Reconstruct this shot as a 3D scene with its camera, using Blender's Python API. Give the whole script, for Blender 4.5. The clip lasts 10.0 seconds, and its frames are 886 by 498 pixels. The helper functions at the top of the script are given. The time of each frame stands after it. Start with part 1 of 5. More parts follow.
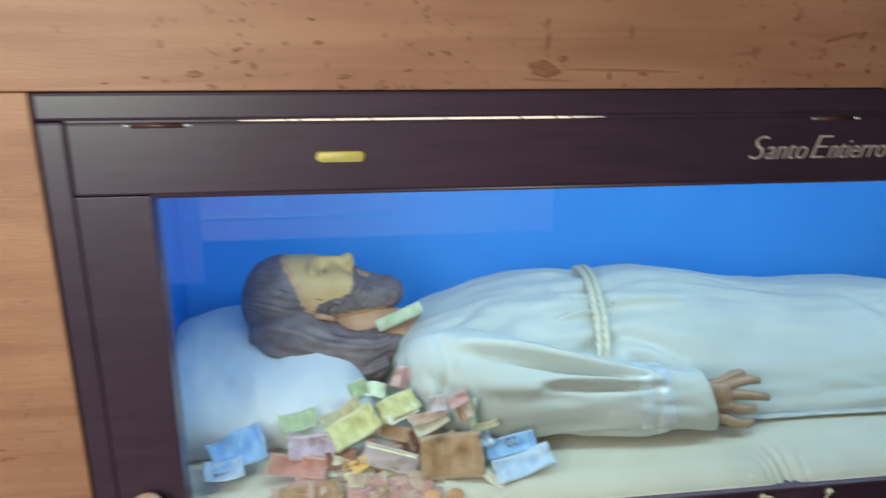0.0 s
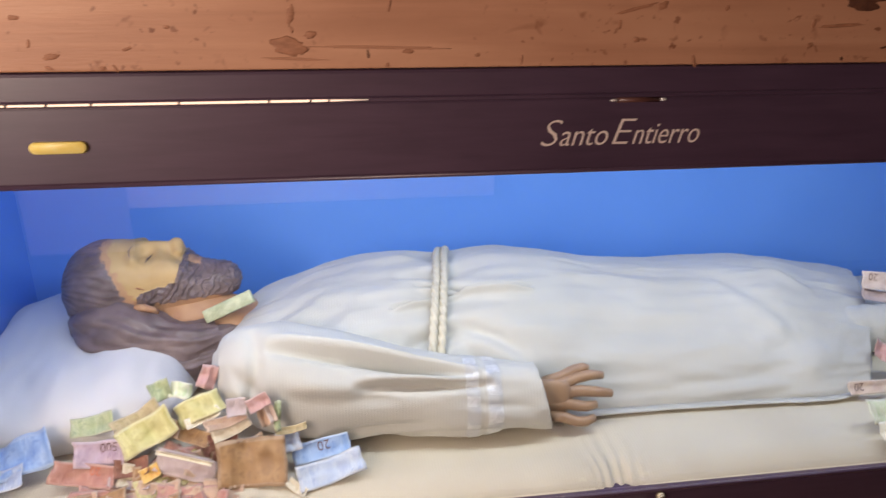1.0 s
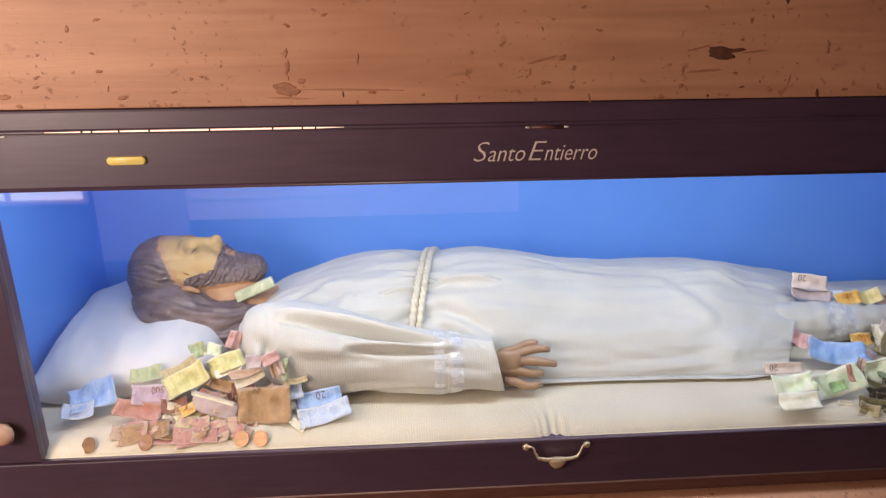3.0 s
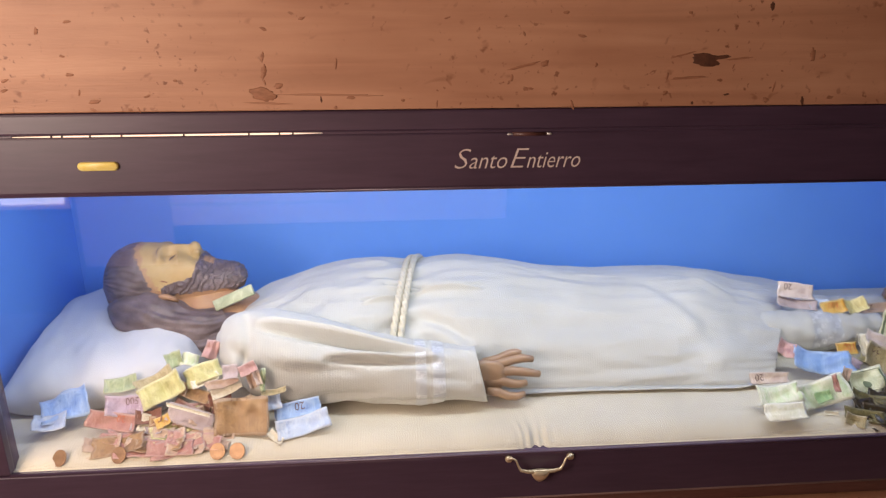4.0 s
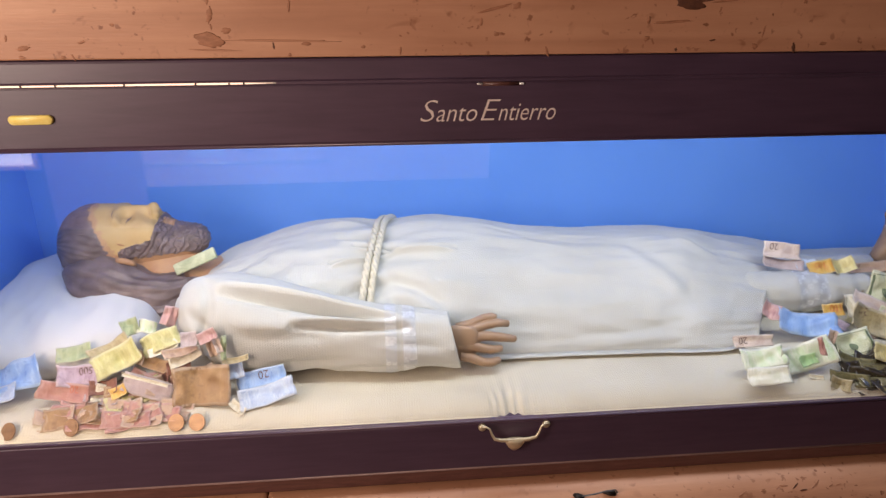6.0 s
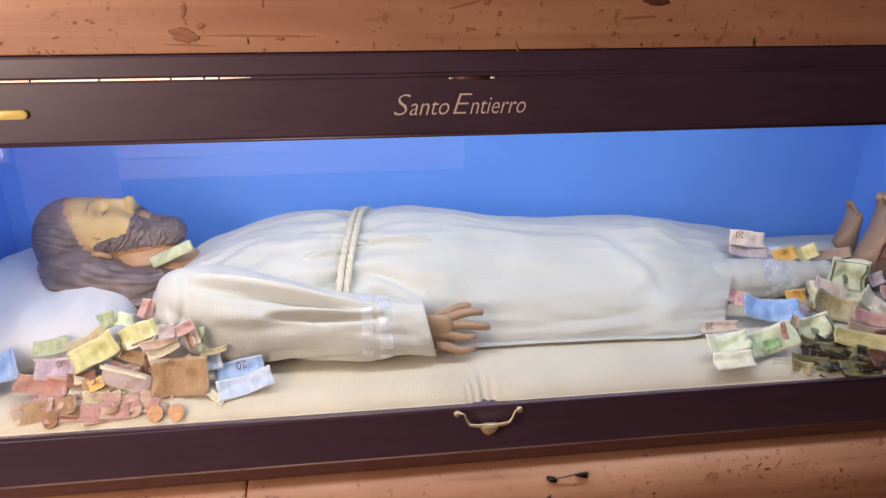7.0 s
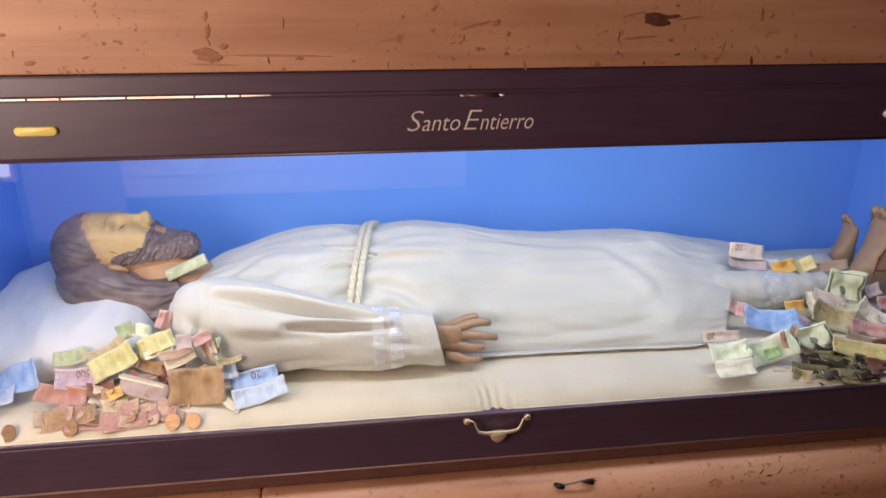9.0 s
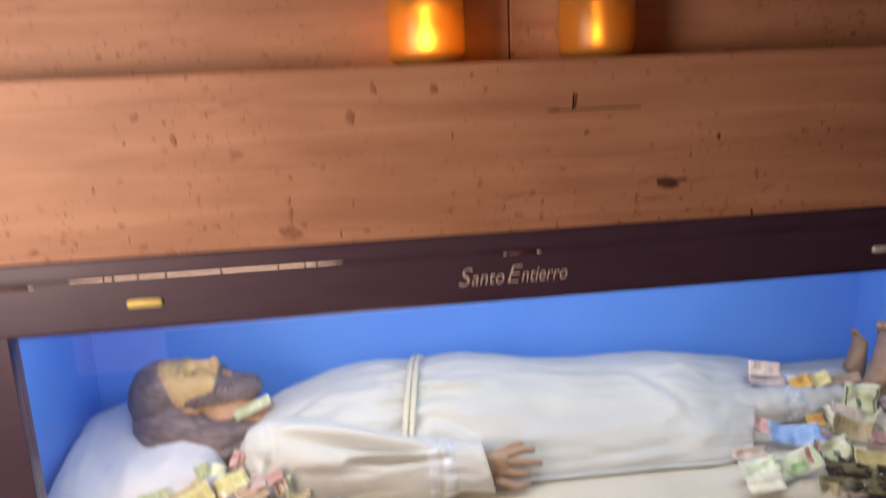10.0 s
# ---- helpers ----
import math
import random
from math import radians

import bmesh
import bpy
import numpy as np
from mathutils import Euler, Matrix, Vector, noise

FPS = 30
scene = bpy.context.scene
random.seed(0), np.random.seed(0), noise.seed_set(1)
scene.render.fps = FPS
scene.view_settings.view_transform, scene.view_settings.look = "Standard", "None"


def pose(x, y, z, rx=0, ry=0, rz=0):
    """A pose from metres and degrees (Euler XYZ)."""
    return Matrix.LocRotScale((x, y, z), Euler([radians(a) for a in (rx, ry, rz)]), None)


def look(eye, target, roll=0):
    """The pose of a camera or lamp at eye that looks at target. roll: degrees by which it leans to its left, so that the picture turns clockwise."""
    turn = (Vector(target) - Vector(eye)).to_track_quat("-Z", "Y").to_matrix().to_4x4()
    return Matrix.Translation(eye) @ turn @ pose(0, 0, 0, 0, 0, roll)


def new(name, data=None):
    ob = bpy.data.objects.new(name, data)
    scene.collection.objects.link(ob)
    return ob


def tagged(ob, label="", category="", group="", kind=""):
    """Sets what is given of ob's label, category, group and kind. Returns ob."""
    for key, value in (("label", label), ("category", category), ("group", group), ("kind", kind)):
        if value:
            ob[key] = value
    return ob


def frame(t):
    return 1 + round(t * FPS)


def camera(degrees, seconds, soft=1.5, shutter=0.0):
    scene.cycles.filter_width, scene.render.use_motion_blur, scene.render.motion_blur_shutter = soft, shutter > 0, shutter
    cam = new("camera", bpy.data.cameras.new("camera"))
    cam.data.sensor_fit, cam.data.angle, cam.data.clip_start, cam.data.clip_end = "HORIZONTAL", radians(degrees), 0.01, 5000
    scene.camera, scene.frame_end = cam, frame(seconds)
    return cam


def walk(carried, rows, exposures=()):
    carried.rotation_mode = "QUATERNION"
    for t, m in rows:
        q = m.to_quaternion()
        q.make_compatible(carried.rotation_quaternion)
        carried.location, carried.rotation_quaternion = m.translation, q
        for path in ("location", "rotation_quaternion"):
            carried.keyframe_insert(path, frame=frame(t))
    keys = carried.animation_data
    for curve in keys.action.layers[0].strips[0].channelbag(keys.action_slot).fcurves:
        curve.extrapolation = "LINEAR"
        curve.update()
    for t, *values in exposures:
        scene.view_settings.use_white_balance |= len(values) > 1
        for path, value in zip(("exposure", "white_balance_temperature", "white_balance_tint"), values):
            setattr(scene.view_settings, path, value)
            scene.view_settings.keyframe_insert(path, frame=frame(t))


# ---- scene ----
cam = camera(62.9, 10.0, soft=1.25, shutter=0.5)
PATH = [
    (0, (-0.536, -0.883, 1.471), (-0.267, 1.003, 0.865), 0.5),
    (0.2, (-0.472, -0.861, 1.469), (-0.172, 1.009, 0.830), 0.3),
    (0.5, (-0.36, -0.828, 1.476), (-0.065, 1.027, 0.788), 0.3),
    (1, (-0.241, -0.817, 1.493), (0.032, 1.027, 0.769), 0.4),
    (1.5, (-0.136, -0.915, 1.522), (0.088, 0.938, 0.803), 0.1),
    (2, (-0.084, -1.022, 1.54), (0.092, 0.842, 0.837), -0.1),
    (2.5, (-0.121, -1.112, 1.56), (0.011, 0.766, 0.885), -0.2),
    (2.7, (-0.125, -1.122, 1.55), (-0.012, 0.758, 0.879), -0.5),
    (4, (-0.108, -1.098, 1.546), (0.038, 0.787, 0.893), -0.0),
    (4.5, (-0.096, -1.086, 1.534), (0.051, 0.79, 0.856), -0.1),
    (5, (-0.092, -1.072, 1.525), (0.056, 0.794, 0.82), -0.3),
    (5.5, (-0.086, -1.044, 1.515), (0.067, 0.813, 0.787), -0.2),
    (6.8, (-0.051, -1.031, 1.53), (0.174, 0.798, 0.753), 0.3),
    (7, (-0.068, -1.058, 1.53), (0.168, 0.77, 0.753), 0.3),
    (7.5, (-0.08, -1.079, 1.524), (0.177, 0.742, 0.738), 0.5),
    (8, (-0.075, -1.079, 1.527), (0.187, 0.739, 0.734), 0.6),
    (8.5, (-0.085, -1.087, 1.527), (0.17, 0.738, 0.749), 0.6),
    (9, (-0.094, -1.097, 1.533), (0.15, 0.75, 0.805), 0.2),
    (9.3, (-0.116, -1.129, 1.545), (0.116, 0.732, 0.855), -0.0),
    (9.5, (-0.138, -1.144, 1.564), (0.089, 0.725, 0.888), -0.4),
    (9.8, (-0.171, -1.192, 1.602), (0.061, 0.715, 1.046), -1.3),
    (10, (-0.177, -1.223, 1.648), (0.055, 0.713, 1.202), -2.5),
]
walk(cam, [(t, look(eye, target, roll)) for t, eye, target, roll in PATH],
     [(0.0, -0.3, 4950, -22), (0.5, -0.18, 5650, -5), (1.0, -0.12, 6350, 9), (1.5, -0.06, 6500, 10), (2.0, 0.0, 6500, 10), (10.0, 0.0, 6500, 10)])

# ---- light ----
world = bpy.data.worlds.new("world")
world.use_nodes = True
world.node_tree.nodes["Background"].inputs[0].default_value = (0.02, 0.015, 0.012, 1)
scene.world = world
scene.view_settings.exposure = 0.0


def area(name, eye, target, size, size_y, watts, colour):
    d = bpy.data.lights.new(name, "AREA")
    d.shape, d.size, d.size_y, d.energy, d.color = "RECTANGLE", size, size_y, watts, colour
    ob = new(name, d)
    ob.matrix_world = look(eye, target)
    return ob


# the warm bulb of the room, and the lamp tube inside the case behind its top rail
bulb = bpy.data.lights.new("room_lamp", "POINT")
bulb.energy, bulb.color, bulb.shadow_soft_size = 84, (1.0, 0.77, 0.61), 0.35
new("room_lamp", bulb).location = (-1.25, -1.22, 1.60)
area("case_lamp", (0.12, 0.060, 1.338), (0.12, 0.42, 0.85), 1.82, 0.06, 8.2, (0.92, 0.955, 1.0))


# ---- materials ----
def material(name, rough=0.6, metal=0.0, coat=0.0, sheen=0.0):
    m = bpy.data.materials.new(name)
    m.use_nodes = True
    b = m.node_tree.nodes["Principled BSDF"]
    b.inputs["Roughness"].default_value, b.inputs["Metallic"].default_value = rough, metal
    b.inputs["Coat Weight"].default_value, b.inputs["Sheen Weight"].default_value = coat, sheen
    return m, m.node_tree, b


def node(tree, kind, **sets):
    n = tree.nodes.new(kind)
    for key, value in sets.items():
        n.inputs[key.replace("_", " ")].default_value = value
    return n


def coords(tree, scale=(1, 1, 1), turn=(0, 0, 0)):
    c, m = node(tree, "ShaderNodeTexCoord"), node(tree, "ShaderNodeMapping")
    m.inputs["Scale"].default_value, m.inputs["Rotation"].default_value = scale, turn
    tree.links.new(c.outputs["Object"], m.inputs["Vector"])
    return m.outputs["Vector"]


def noise_tex(tree, vector, scale, detail=4, rough=0.55, distort=0.0):
    n = node(tree, "ShaderNodeTexNoise", Scale=scale, Detail=detail, Roughness=rough, Distortion=distort)
    tree.links.new(vector, n.inputs["Vector"])
    return n.outputs["Fac"]


def ramp(tree, fac, stops):
    r = node(tree, "ShaderNodeValToRGB")
    e = r.color_ramp.elements
    while len(e) < len(stops):
        e.new(0.5)
    for el, (p, c) in zip(e, stops):
        el.position, el.color = p, (*c, 1)
    tree.links.new(fac, r.inputs["Fac"])
    return r.outputs["Color"]


def mix(tree, fac, a, b, how="MIX"):
    n = node(tree, "ShaderNodeMix")
    n.data_type, n.blend_type = "RGBA", how
    for value, socket in ((fac, n.inputs[0]), (a, n.inputs[6]), (b, n.inputs[7])):
        if isinstance(value, bpy.types.NodeSocket):
            tree.links.new(value, socket)
        else:
            socket.default_value = value if isinstance(value, float) else (*value, 1)
    return n.outputs[2]


def bump(tree, b, height, strength, distance):
    n = node(tree, "ShaderNodeBump", Strength=strength, Distance=distance)
    tree.links.new(height, n.inputs["Height"])
    tree.links.new(n.outputs["Normal"], b.inputs["Normal"])


def plain(name, dark, light, rough=0.6, scale=20.0, metal=0.0, coat=0.0, relief=0.0005, stretch=(1, 1, 1), sheen=0.0):
    """A surface of two near tones, mottled coarsely and finely, with a fine relief."""
    m, t, b = material(name, rough, metal, coat, sheen)
    v = coords(t, stretch)
    coarse, fine = noise_tex(t, v, scale), noise_tex(t, v, scale * 9, 6)
    tone = ramp(t, coarse, [(0.3, dark), (0.7, light)])
    tone = mix(t, 0.25, tone, ramp(t, fine, [(0.3, dark), (0.7, light)]))
    t.links.new(tone, b.inputs["Base Color"])
    bump(t, b, fine, 0.5, relief)
    return m


def timber(name):
    """Pale orange-brown planks: soft grain along x, brown specks in drifts, a few dark scratches."""
    m, t, b = material(name, 0.5)
    v = coords(t)
    grain = noise_tex(t, coords(t, (0.5, 1, 8)), 4, 5, 0.5, 0.6)
    blotch = noise_tex(t, coords(t, (0.8, 1, 2.0)), 4.0, 4)
    tone = ramp(t, grain, [(0.28, (0.36, 0.166, 0.092)), (0.46, (0.49, 0.241, 0.144)), (0.56, (0.55, 0.284, 0.172)), (0.75, (0.62, 0.342, 0.218))])
    tone = mix(t, 0.4, tone, ramp(t, blotch, [(0.3, (0.36, 0.166, 0.094)), (0.7, (0.64, 0.353, 0.224))]))
    where = ramp(t, noise_tex(t, v, 6.0, 3), [(0.44, (0.06, 0.06, 0.06)), (0.60, (1, 1, 1))])
    for scale, low, high, dark, stretch in ((85, 0.635, 0.71, (0.22, 0.08, 0.04), (1, 1, 1)), (42, 0.64, 0.74, (0.26, 0.10, 0.05), (1, 1, 1.2)), (22, 0.68, 0.80, (0.30, 0.13, 0.07), (0.7, 1, 1.6))):
        spots = ramp(t, noise_tex(t, coords(t, stretch), scale, 2, 0.5, 0.3), [(low, (0, 0, 0)), (high, (0.9, 0.9, 0.9))])
        tone = mix(t, mix(t, 1.0, spots, where, "MULTIPLY"), tone, dark)
    t.links.new(tone, b.inputs["Base Color"])
    fine = noise_tex(t, coords(t, (0.6, 1, 6)), 60, 4)
    bump(t, b, mix(t, 0.5, grain, fine), 0.45, 0.0020)
    return m


def mahogany(name):
    m, t, b = material(name, 0.42, coat=0.5)
    b.inputs["Coat Roughness"].default_value = 0.30
    long = coords(t, (1, 1, 9))
    grain = noise_tex(t, long, 9, 6, 0.6, 0.4)
    blotch = noise_tex(t, coords(t), 5, 3)
    tone = ramp(t, grain, [(0.3, (0.052, 0.029, 0.054)), (0.7, (0.090, 0.052, 0.090))])
    tone = mix(t, 0.4, tone, ramp(t, blotch, [(0.3, (0.050, 0.029, 0.056)), (0.7, (0.085, 0.050, 0.090))]))
    t.links.new(tone, b.inputs["Base Color"])
    bump(t, b, grain, 0.15, 0.001)
    return m


def cloth(name, dark, light, weave=900.0):
    """Woven cloth: fine ribs across, soft stains and a little sheen."""
    m, t, b = material(name, 0.85, sheen=0.25)
    v = coords(t)
    w = node(t, "ShaderNodeTexWave", Scale=weave / 6.283, Distortion=1.6, Detail=2.0, Detail_Scale=3.0)
    w.bands_direction = "X"
    t.links.new(v, w.inputs["Vector"])
    fine = noise_tex(t, v, 260, 4)
    tone = ramp(t, noise_tex(t, v, 6, 4), [(0.3, dark), (0.7, light)])
    tone = mix(t, 0.8, tone, ramp(t, w.outputs["Fac"], [(0.15, (0.90, 0.90, 0.90)), (0.7, (1, 1, 1))]), "MULTIPLY")
    tone = mix(t, 0.12, tone, ramp(t, fine, [(0.3, dark), (0.7, light)]), "MULTIPLY")
    t.links.new(tone, b.inputs["Base Color"])
    both = mix(t, 0.5, w.outputs["Color"], fine)
    bump(t, b, both, 0.4, 0.0009)
    return m


def glow(name, colour, strength):
    m, t, b = material(name)
    b.inputs["Emission Color"].default_value, b.inputs["Emission Strength"].default_value = (*colour, 1), strength
    b.inputs["Base Color"].default_value = (*colour, 1)
    return m


WOOD = timber("knotty_timber")
MAHOGANY = mahogany("dark_mahogany")
WOUND = plain("dark_red_paint", (0.16, 0.02, 0.02), (0.24, 0.04, 0.03), 0.5, 60)
KNOT = plain("knot_wood", (0.26, 0.11, 0.058), (0.47, 0.215, 0.12), 0.6, 70, stretch=(1, 1, 3))
STREAK = plain("grain_streak", (0.38, 0.18, 0.102), (0.50, 0.245, 0.145), 0.6, 60, stretch=(0.3, 1, 3))
DARKKNOT = plain("dark_knot_wood", (0.07, 0.025, 0.016), (0.16, 0.065, 0.035), 0.6, 90)
MOULD = plain("brown_moulding", (0.085, 0.035, 0.030), (0.15, 0.065, 0.055), 0.4, 25, coat=0.2, stretch=(1, 1, 8))
# pale tone that paints the highlight on the moulding's edge
EDGE_GLEAM = plain("highlight_edge", (0.20, 0.13, 0.125), (0.34, 0.24, 0.23), 0.4, 40, stretch=(0.3, 1, 1))
BLUE = plain("blue_paint", (0.128, 0.322, 0.84), (0.152, 0.362, 0.90), 0.55, 6, relief=0.0004)
BED = cloth("cream_cloth", (0.62, 0.57, 0.45), (0.72, 0.67, 0.54), 420)
ROBE = cloth("white_robe", (0.52, 0.520, 0.478), (0.63, 0.630, 0.585), 420)
PILLOW = cloth("white_pillow", (0.66, 0.665, 0.67), (0.76, 0.765, 0.77), 1000)
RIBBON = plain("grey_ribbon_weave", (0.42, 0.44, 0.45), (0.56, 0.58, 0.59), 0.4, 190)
ROPE = plain("cotton_rope", (0.52, 0.48, 0.36), (0.68, 0.64, 0.52), 0.85, 200)
SKIN = plain("painted_skin", (0.28, 0.175, 0.105), (0.41, 0.27, 0.165), 0.40, 30, coat=0.15)
FACE = plain("painted_face", (0.44, 0.29, 0.12), (0.58, 0.41, 0.19), 0.55, 26, coat=0.04)
BLUSH = plain("painted_blush", (0.40, 0.21, 0.12), (0.50, 0.31, 0.165), 0.55, 40, coat=0.04)
HAIR = plain("painted_hair", (0.090, 0.066, 0.068), (0.225, 0.170, 0.168), 0.45, 38, relief=0.002, stretch=(1, 1, 1.5), coat=0.2)
SILVER = plain("silver_ribbon", (0.48, 0.50, 0.51), (0.84, 0.85, 0.86), 0.28, 190, metal=0.2)
BRASS = plain("worn_brass", (0.52, 0.42, 0.27), (0.80, 0.68, 0.48), 0.34, 60, metal=0.5)
# brass with the lamp's reflection painted in as bright matt yellow
BRASS_GLARE = plain("glaring_brass", (0.95, 0.74, 0.16), (1.0, 0.90, 0.40), 0.35, 60, metal=0.0)
STEEL = plain("bright_steel", (0.75, 0.75, 0.75), (0.95, 0.95, 0.95), 0.25, 60, metal=0.3)
DARK = plain("dark_iron", (0.015, 0.013, 0.013), (0.04, 0.035, 0.035), 0.45, 60, metal=0.6)
IRON = plain("grey_iron", (0.10, 0.10, 0.11), (0.22, 0.22, 0.24), 0.4, 60, metal=0.6)
PALE = plain("pale_wooden_knob", (0.55, 0.33, 0.24), (0.68, 0.45, 0.35), 0.4, 40)
LETTER = plain("pale_letter_paint", (0.70, 0.58, 0.53), (0.84, 0.74, 0.70), 0.5, 80)
CREAMWHITE = plain("white_paper", (0.88, 0.88, 0.88), (0.95, 0.95, 0.95), 0.7, 20)
WALL = plain("pale_plaster", (0.84, 0.60, 0.66), (0.92, 0.68, 0.74), 0.8, 3, relief=0.001)
LILAC = plain("glare_panel_lilac", (0.42, 0.31, 0.39), (0.50, 0.38, 0.46), 0.8, 3, relief=0.001)
DADO = plain("dark_room_plaster", (0.05, 0.03, 0.025), (0.08, 0.05, 0.04), 0.8, 3, relief=0.001)
FLOOR = plain("brown_floor", (0.10, 0.06, 0.045), (0.16, 0.10, 0.07), 0.5, 5)
GLASS, gt, gb = material("clear_glass", 0.02)
gb.inputs["Transmission Weight"].default_value, gb.inputs["IOR"].default_value = 1.0, 1.78


def paper(name, base, ink, tint, rough=0.5):
    """Printed banknote paper: pale margin, tinted panels, a dark oval bust field, guilloche lines and wear."""
    m, t, b = material(name, rough)
    c = node(t, "ShaderNodeTexCoord")
    xyz = node(t, "ShaderNodeSeparateXYZ")
    t.links.new(c.outputs["UV"], xyz.inputs[0])
    pale = tuple(0.80 * v + (0.11 if base[0] > 0.3 else 0.01) for v in base)
    panels = ramp(t, xyz.outputs[0], [(0.0, pale), (0.045, pale), (0.06, base), (0.17, base), (0.20, tint), (0.30, base), (0.52, tint), (0.58, base), (0.86, base), (0.90, tint), (0.955, tint), (0.965, pale)])
    rows = ramp(t, xyz.outputs[1], [(0.0, (1, 1, 1)), (0.07, (1, 1, 1)), (0.10, (0, 0, 0)), (0.90, (0, 0, 0)), (0.93, (1, 1, 1))])
    v = coords(t)
    w = node(t, "ShaderNodeTexWave", Scale=60.0, Distortion=7.0, Detail=2.0)
    t.links.new(v, w.inputs["Vector"])
    tone = mix(t, ramp(t, w.outputs["Fac"], [(0.4, (0, 0, 0)), (0.9, (0.55, 0.55, 0.55))]), panels, tint)
    fine = noise_tex(t, v, 170, 3)
    tone = mix(t, ramp(t, fine, [(0.55, (0, 0, 0)), (0.63, (0.55, 0.55, 0.55))]), tone, ink)
    g = node(t, "ShaderNodeTexGradient")
    g.gradient_type = "SPHERICAL"
    mp = node(t, "ShaderNodeMapping")
    mp.inputs["Location"].default_value, mp.inputs["Scale"].default_value = (-4.9, -1.45, 0), (7.0, 2.9, 1)
    t.links.new(c.outputs["UV"], mp.inputs["Vector"])
    t.links.new(mp.outputs["Vector"], g.inputs["Vector"])
    tone = mix(t, ramp(t, g.outputs["Fac"], [(0.03, (0, 0, 0)), (0.35, (0.30, 0.30, 0.30)), (0.8, (0.5, 0.5, 0.5))]), tone, ink)
    tone = mix(t, rows, tone, pale)
    dirt = noise_tex(t, v, 30, 4)
    tone = mix(t, 0.5, tone, ramp(t, dirt, [(0.3, (0.84, 0.82, 0.78)), (0.65, (1, 1, 1))]), "MULTIPLY")
    t.links.new(tone, b.inputs["Base Color"])
    bump(t, b, dirt, 0.35, 0.002)
    return m


GREEN = paper("green_note", (0.48, 0.53, 0.33), (0.18, 0.25, 0.14), (0.38, 0.45, 0.24))
SAGE = paper("pale_sage_note", (0.82, 0.82, 0.66), (0.44, 0.60, 0.32), (0.66, 0.76, 0.50))
GOLDNOTE = paper("bright_yellow_note", (0.80, 0.70, 0.34), (0.46, 0.38, 0.14), (0.68, 0.58, 0.24))
PALEPINK = paper("pale_pink_note", (0.72, 0.60, 0.53), (0.52, 0.38, 0.33), (0.66, 0.54, 0.46))
GREYVIOLET = paper("grey_violet_note", (0.50, 0.42, 0.42), (0.36, 0.28, 0.29), (0.44, 0.36, 0.37))
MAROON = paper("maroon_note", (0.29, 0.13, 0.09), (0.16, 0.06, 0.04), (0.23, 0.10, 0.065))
# olive paper darkened to put the heap's shade into its colour
SHADED_OLIVE = paper("shaded_olive_note", (0.26, 0.23, 0.11), (0.08, 0.07, 0.03), (0.18, 0.16, 0.07), 0.32)
YELNOTE = paper("yellow_note", (0.66, 0.62, 0.30), (0.36, 0.34, 0.13), (0.52, 0.50, 0.20))
PINK = paper("pink_note", (0.56, 0.36, 0.34), (0.38, 0.18, 0.18), (0.50, 0.29, 0.27))
RED = paper("red_note", (0.50, 0.27, 0.22), (0.34, 0.13, 0.11), (0.43, 0.21, 0.17))
BLUENOTE = paper("blue_note", (0.38, 0.54, 0.82), (0.12, 0.24, 0.56), (0.26, 0.43, 0.76))
PALEBLUE = paper("pale_blue_note", (0.56, 0.64, 0.76), (0.28, 0.38, 0.60), (0.46, 0.56, 0.74))
BROWN = paper("brown_note", (0.40, 0.25, 0.12), (0.22, 0.12, 0.06), (0.34, 0.20, 0.09))
OLIVE = paper("olive_note", (0.52, 0.44, 0.26), (0.25, 0.20, 0.10), (0.42, 0.35, 0.18))
VIOLET = paper("violet_note", (0.56, 0.45, 0.53), (0.32, 0.22, 0.31), (0.48, 0.37, 0.46))
ORANGE = paper("orange_note", (0.76, 0.52, 0.15), (0.56, 0.22, 0.05), (0.70, 0.42, 0.08))
CREAM = paper("cream_note", (0.80, 0.75, 0.60), (0.52, 0.45, 0.30), (0.72, 0.66, 0.50))
DOLLAR = paper("grey_green_note", (0.84, 0.84, 0.60), (0.50, 0.54, 0.32), (0.76, 0.79, 0.50))
PALECREAM = paper("pale_cream_note", (0.90, 0.88, 0.74), (0.66, 0.66, 0.42), (0.84, 0.82, 0.64))
ROSE = paper("rose_note", (0.76, 0.46, 0.42), (0.56, 0.26, 0.24), (0.70, 0.40, 0.37))
PEACH = paper("peach_note", (0.58, 0.43, 0.31), (0.38, 0.23, 0.16), (0.52, 0.36, 0.26))
# near-black paper: the shade low in the heap, painted as note colour
SHADED = paper("shaded_note", (0.055, 0.040, 0.018), (0.014, 0.010, 0.006), (0.034, 0.025, 0.010), 0.30)
FOLDED = plain("folded_note_green", (0.26, 0.32, 0.18), (0.62, 0.64, 0.44), 0.55, 70)
INK = plain("dark_ink", (0.10, 0.06, 0.05), (0.16, 0.09, 0.07), 0.6, 90)
REDINK = plain("red_ink", (0.45, 0.10, 0.04), (0.55, 0.14, 0.06), 0.6, 90)
COPPER = plain("bronze_coin", (0.26, 0.15, 0.085), (0.44, 0.27, 0.15), 0.42, 90, metal=0.5)
COIN = plain("silver_coin", (0.30, 0.28, 0.24), (0.50, 0.47, 0.40), 0.3, 90, metal=0.9)


def part(name, bm, mat, parent=None, label="", smooth=True):
    me = bpy.data.meshes.new(name)
    bm.normal_update()
    bm.to_mesh(me)
    bm.free()
    for m in (mat if isinstance(mat, (list, tuple)) else [mat]):
        me.materials.append(m)
    if smooth:
        for p in me.polygons:
            p.use_smooth = True
    ob = new(name, me)
    if parent:
        ob.parent = parent
    if label:
        ob["label"] = label
    return ob


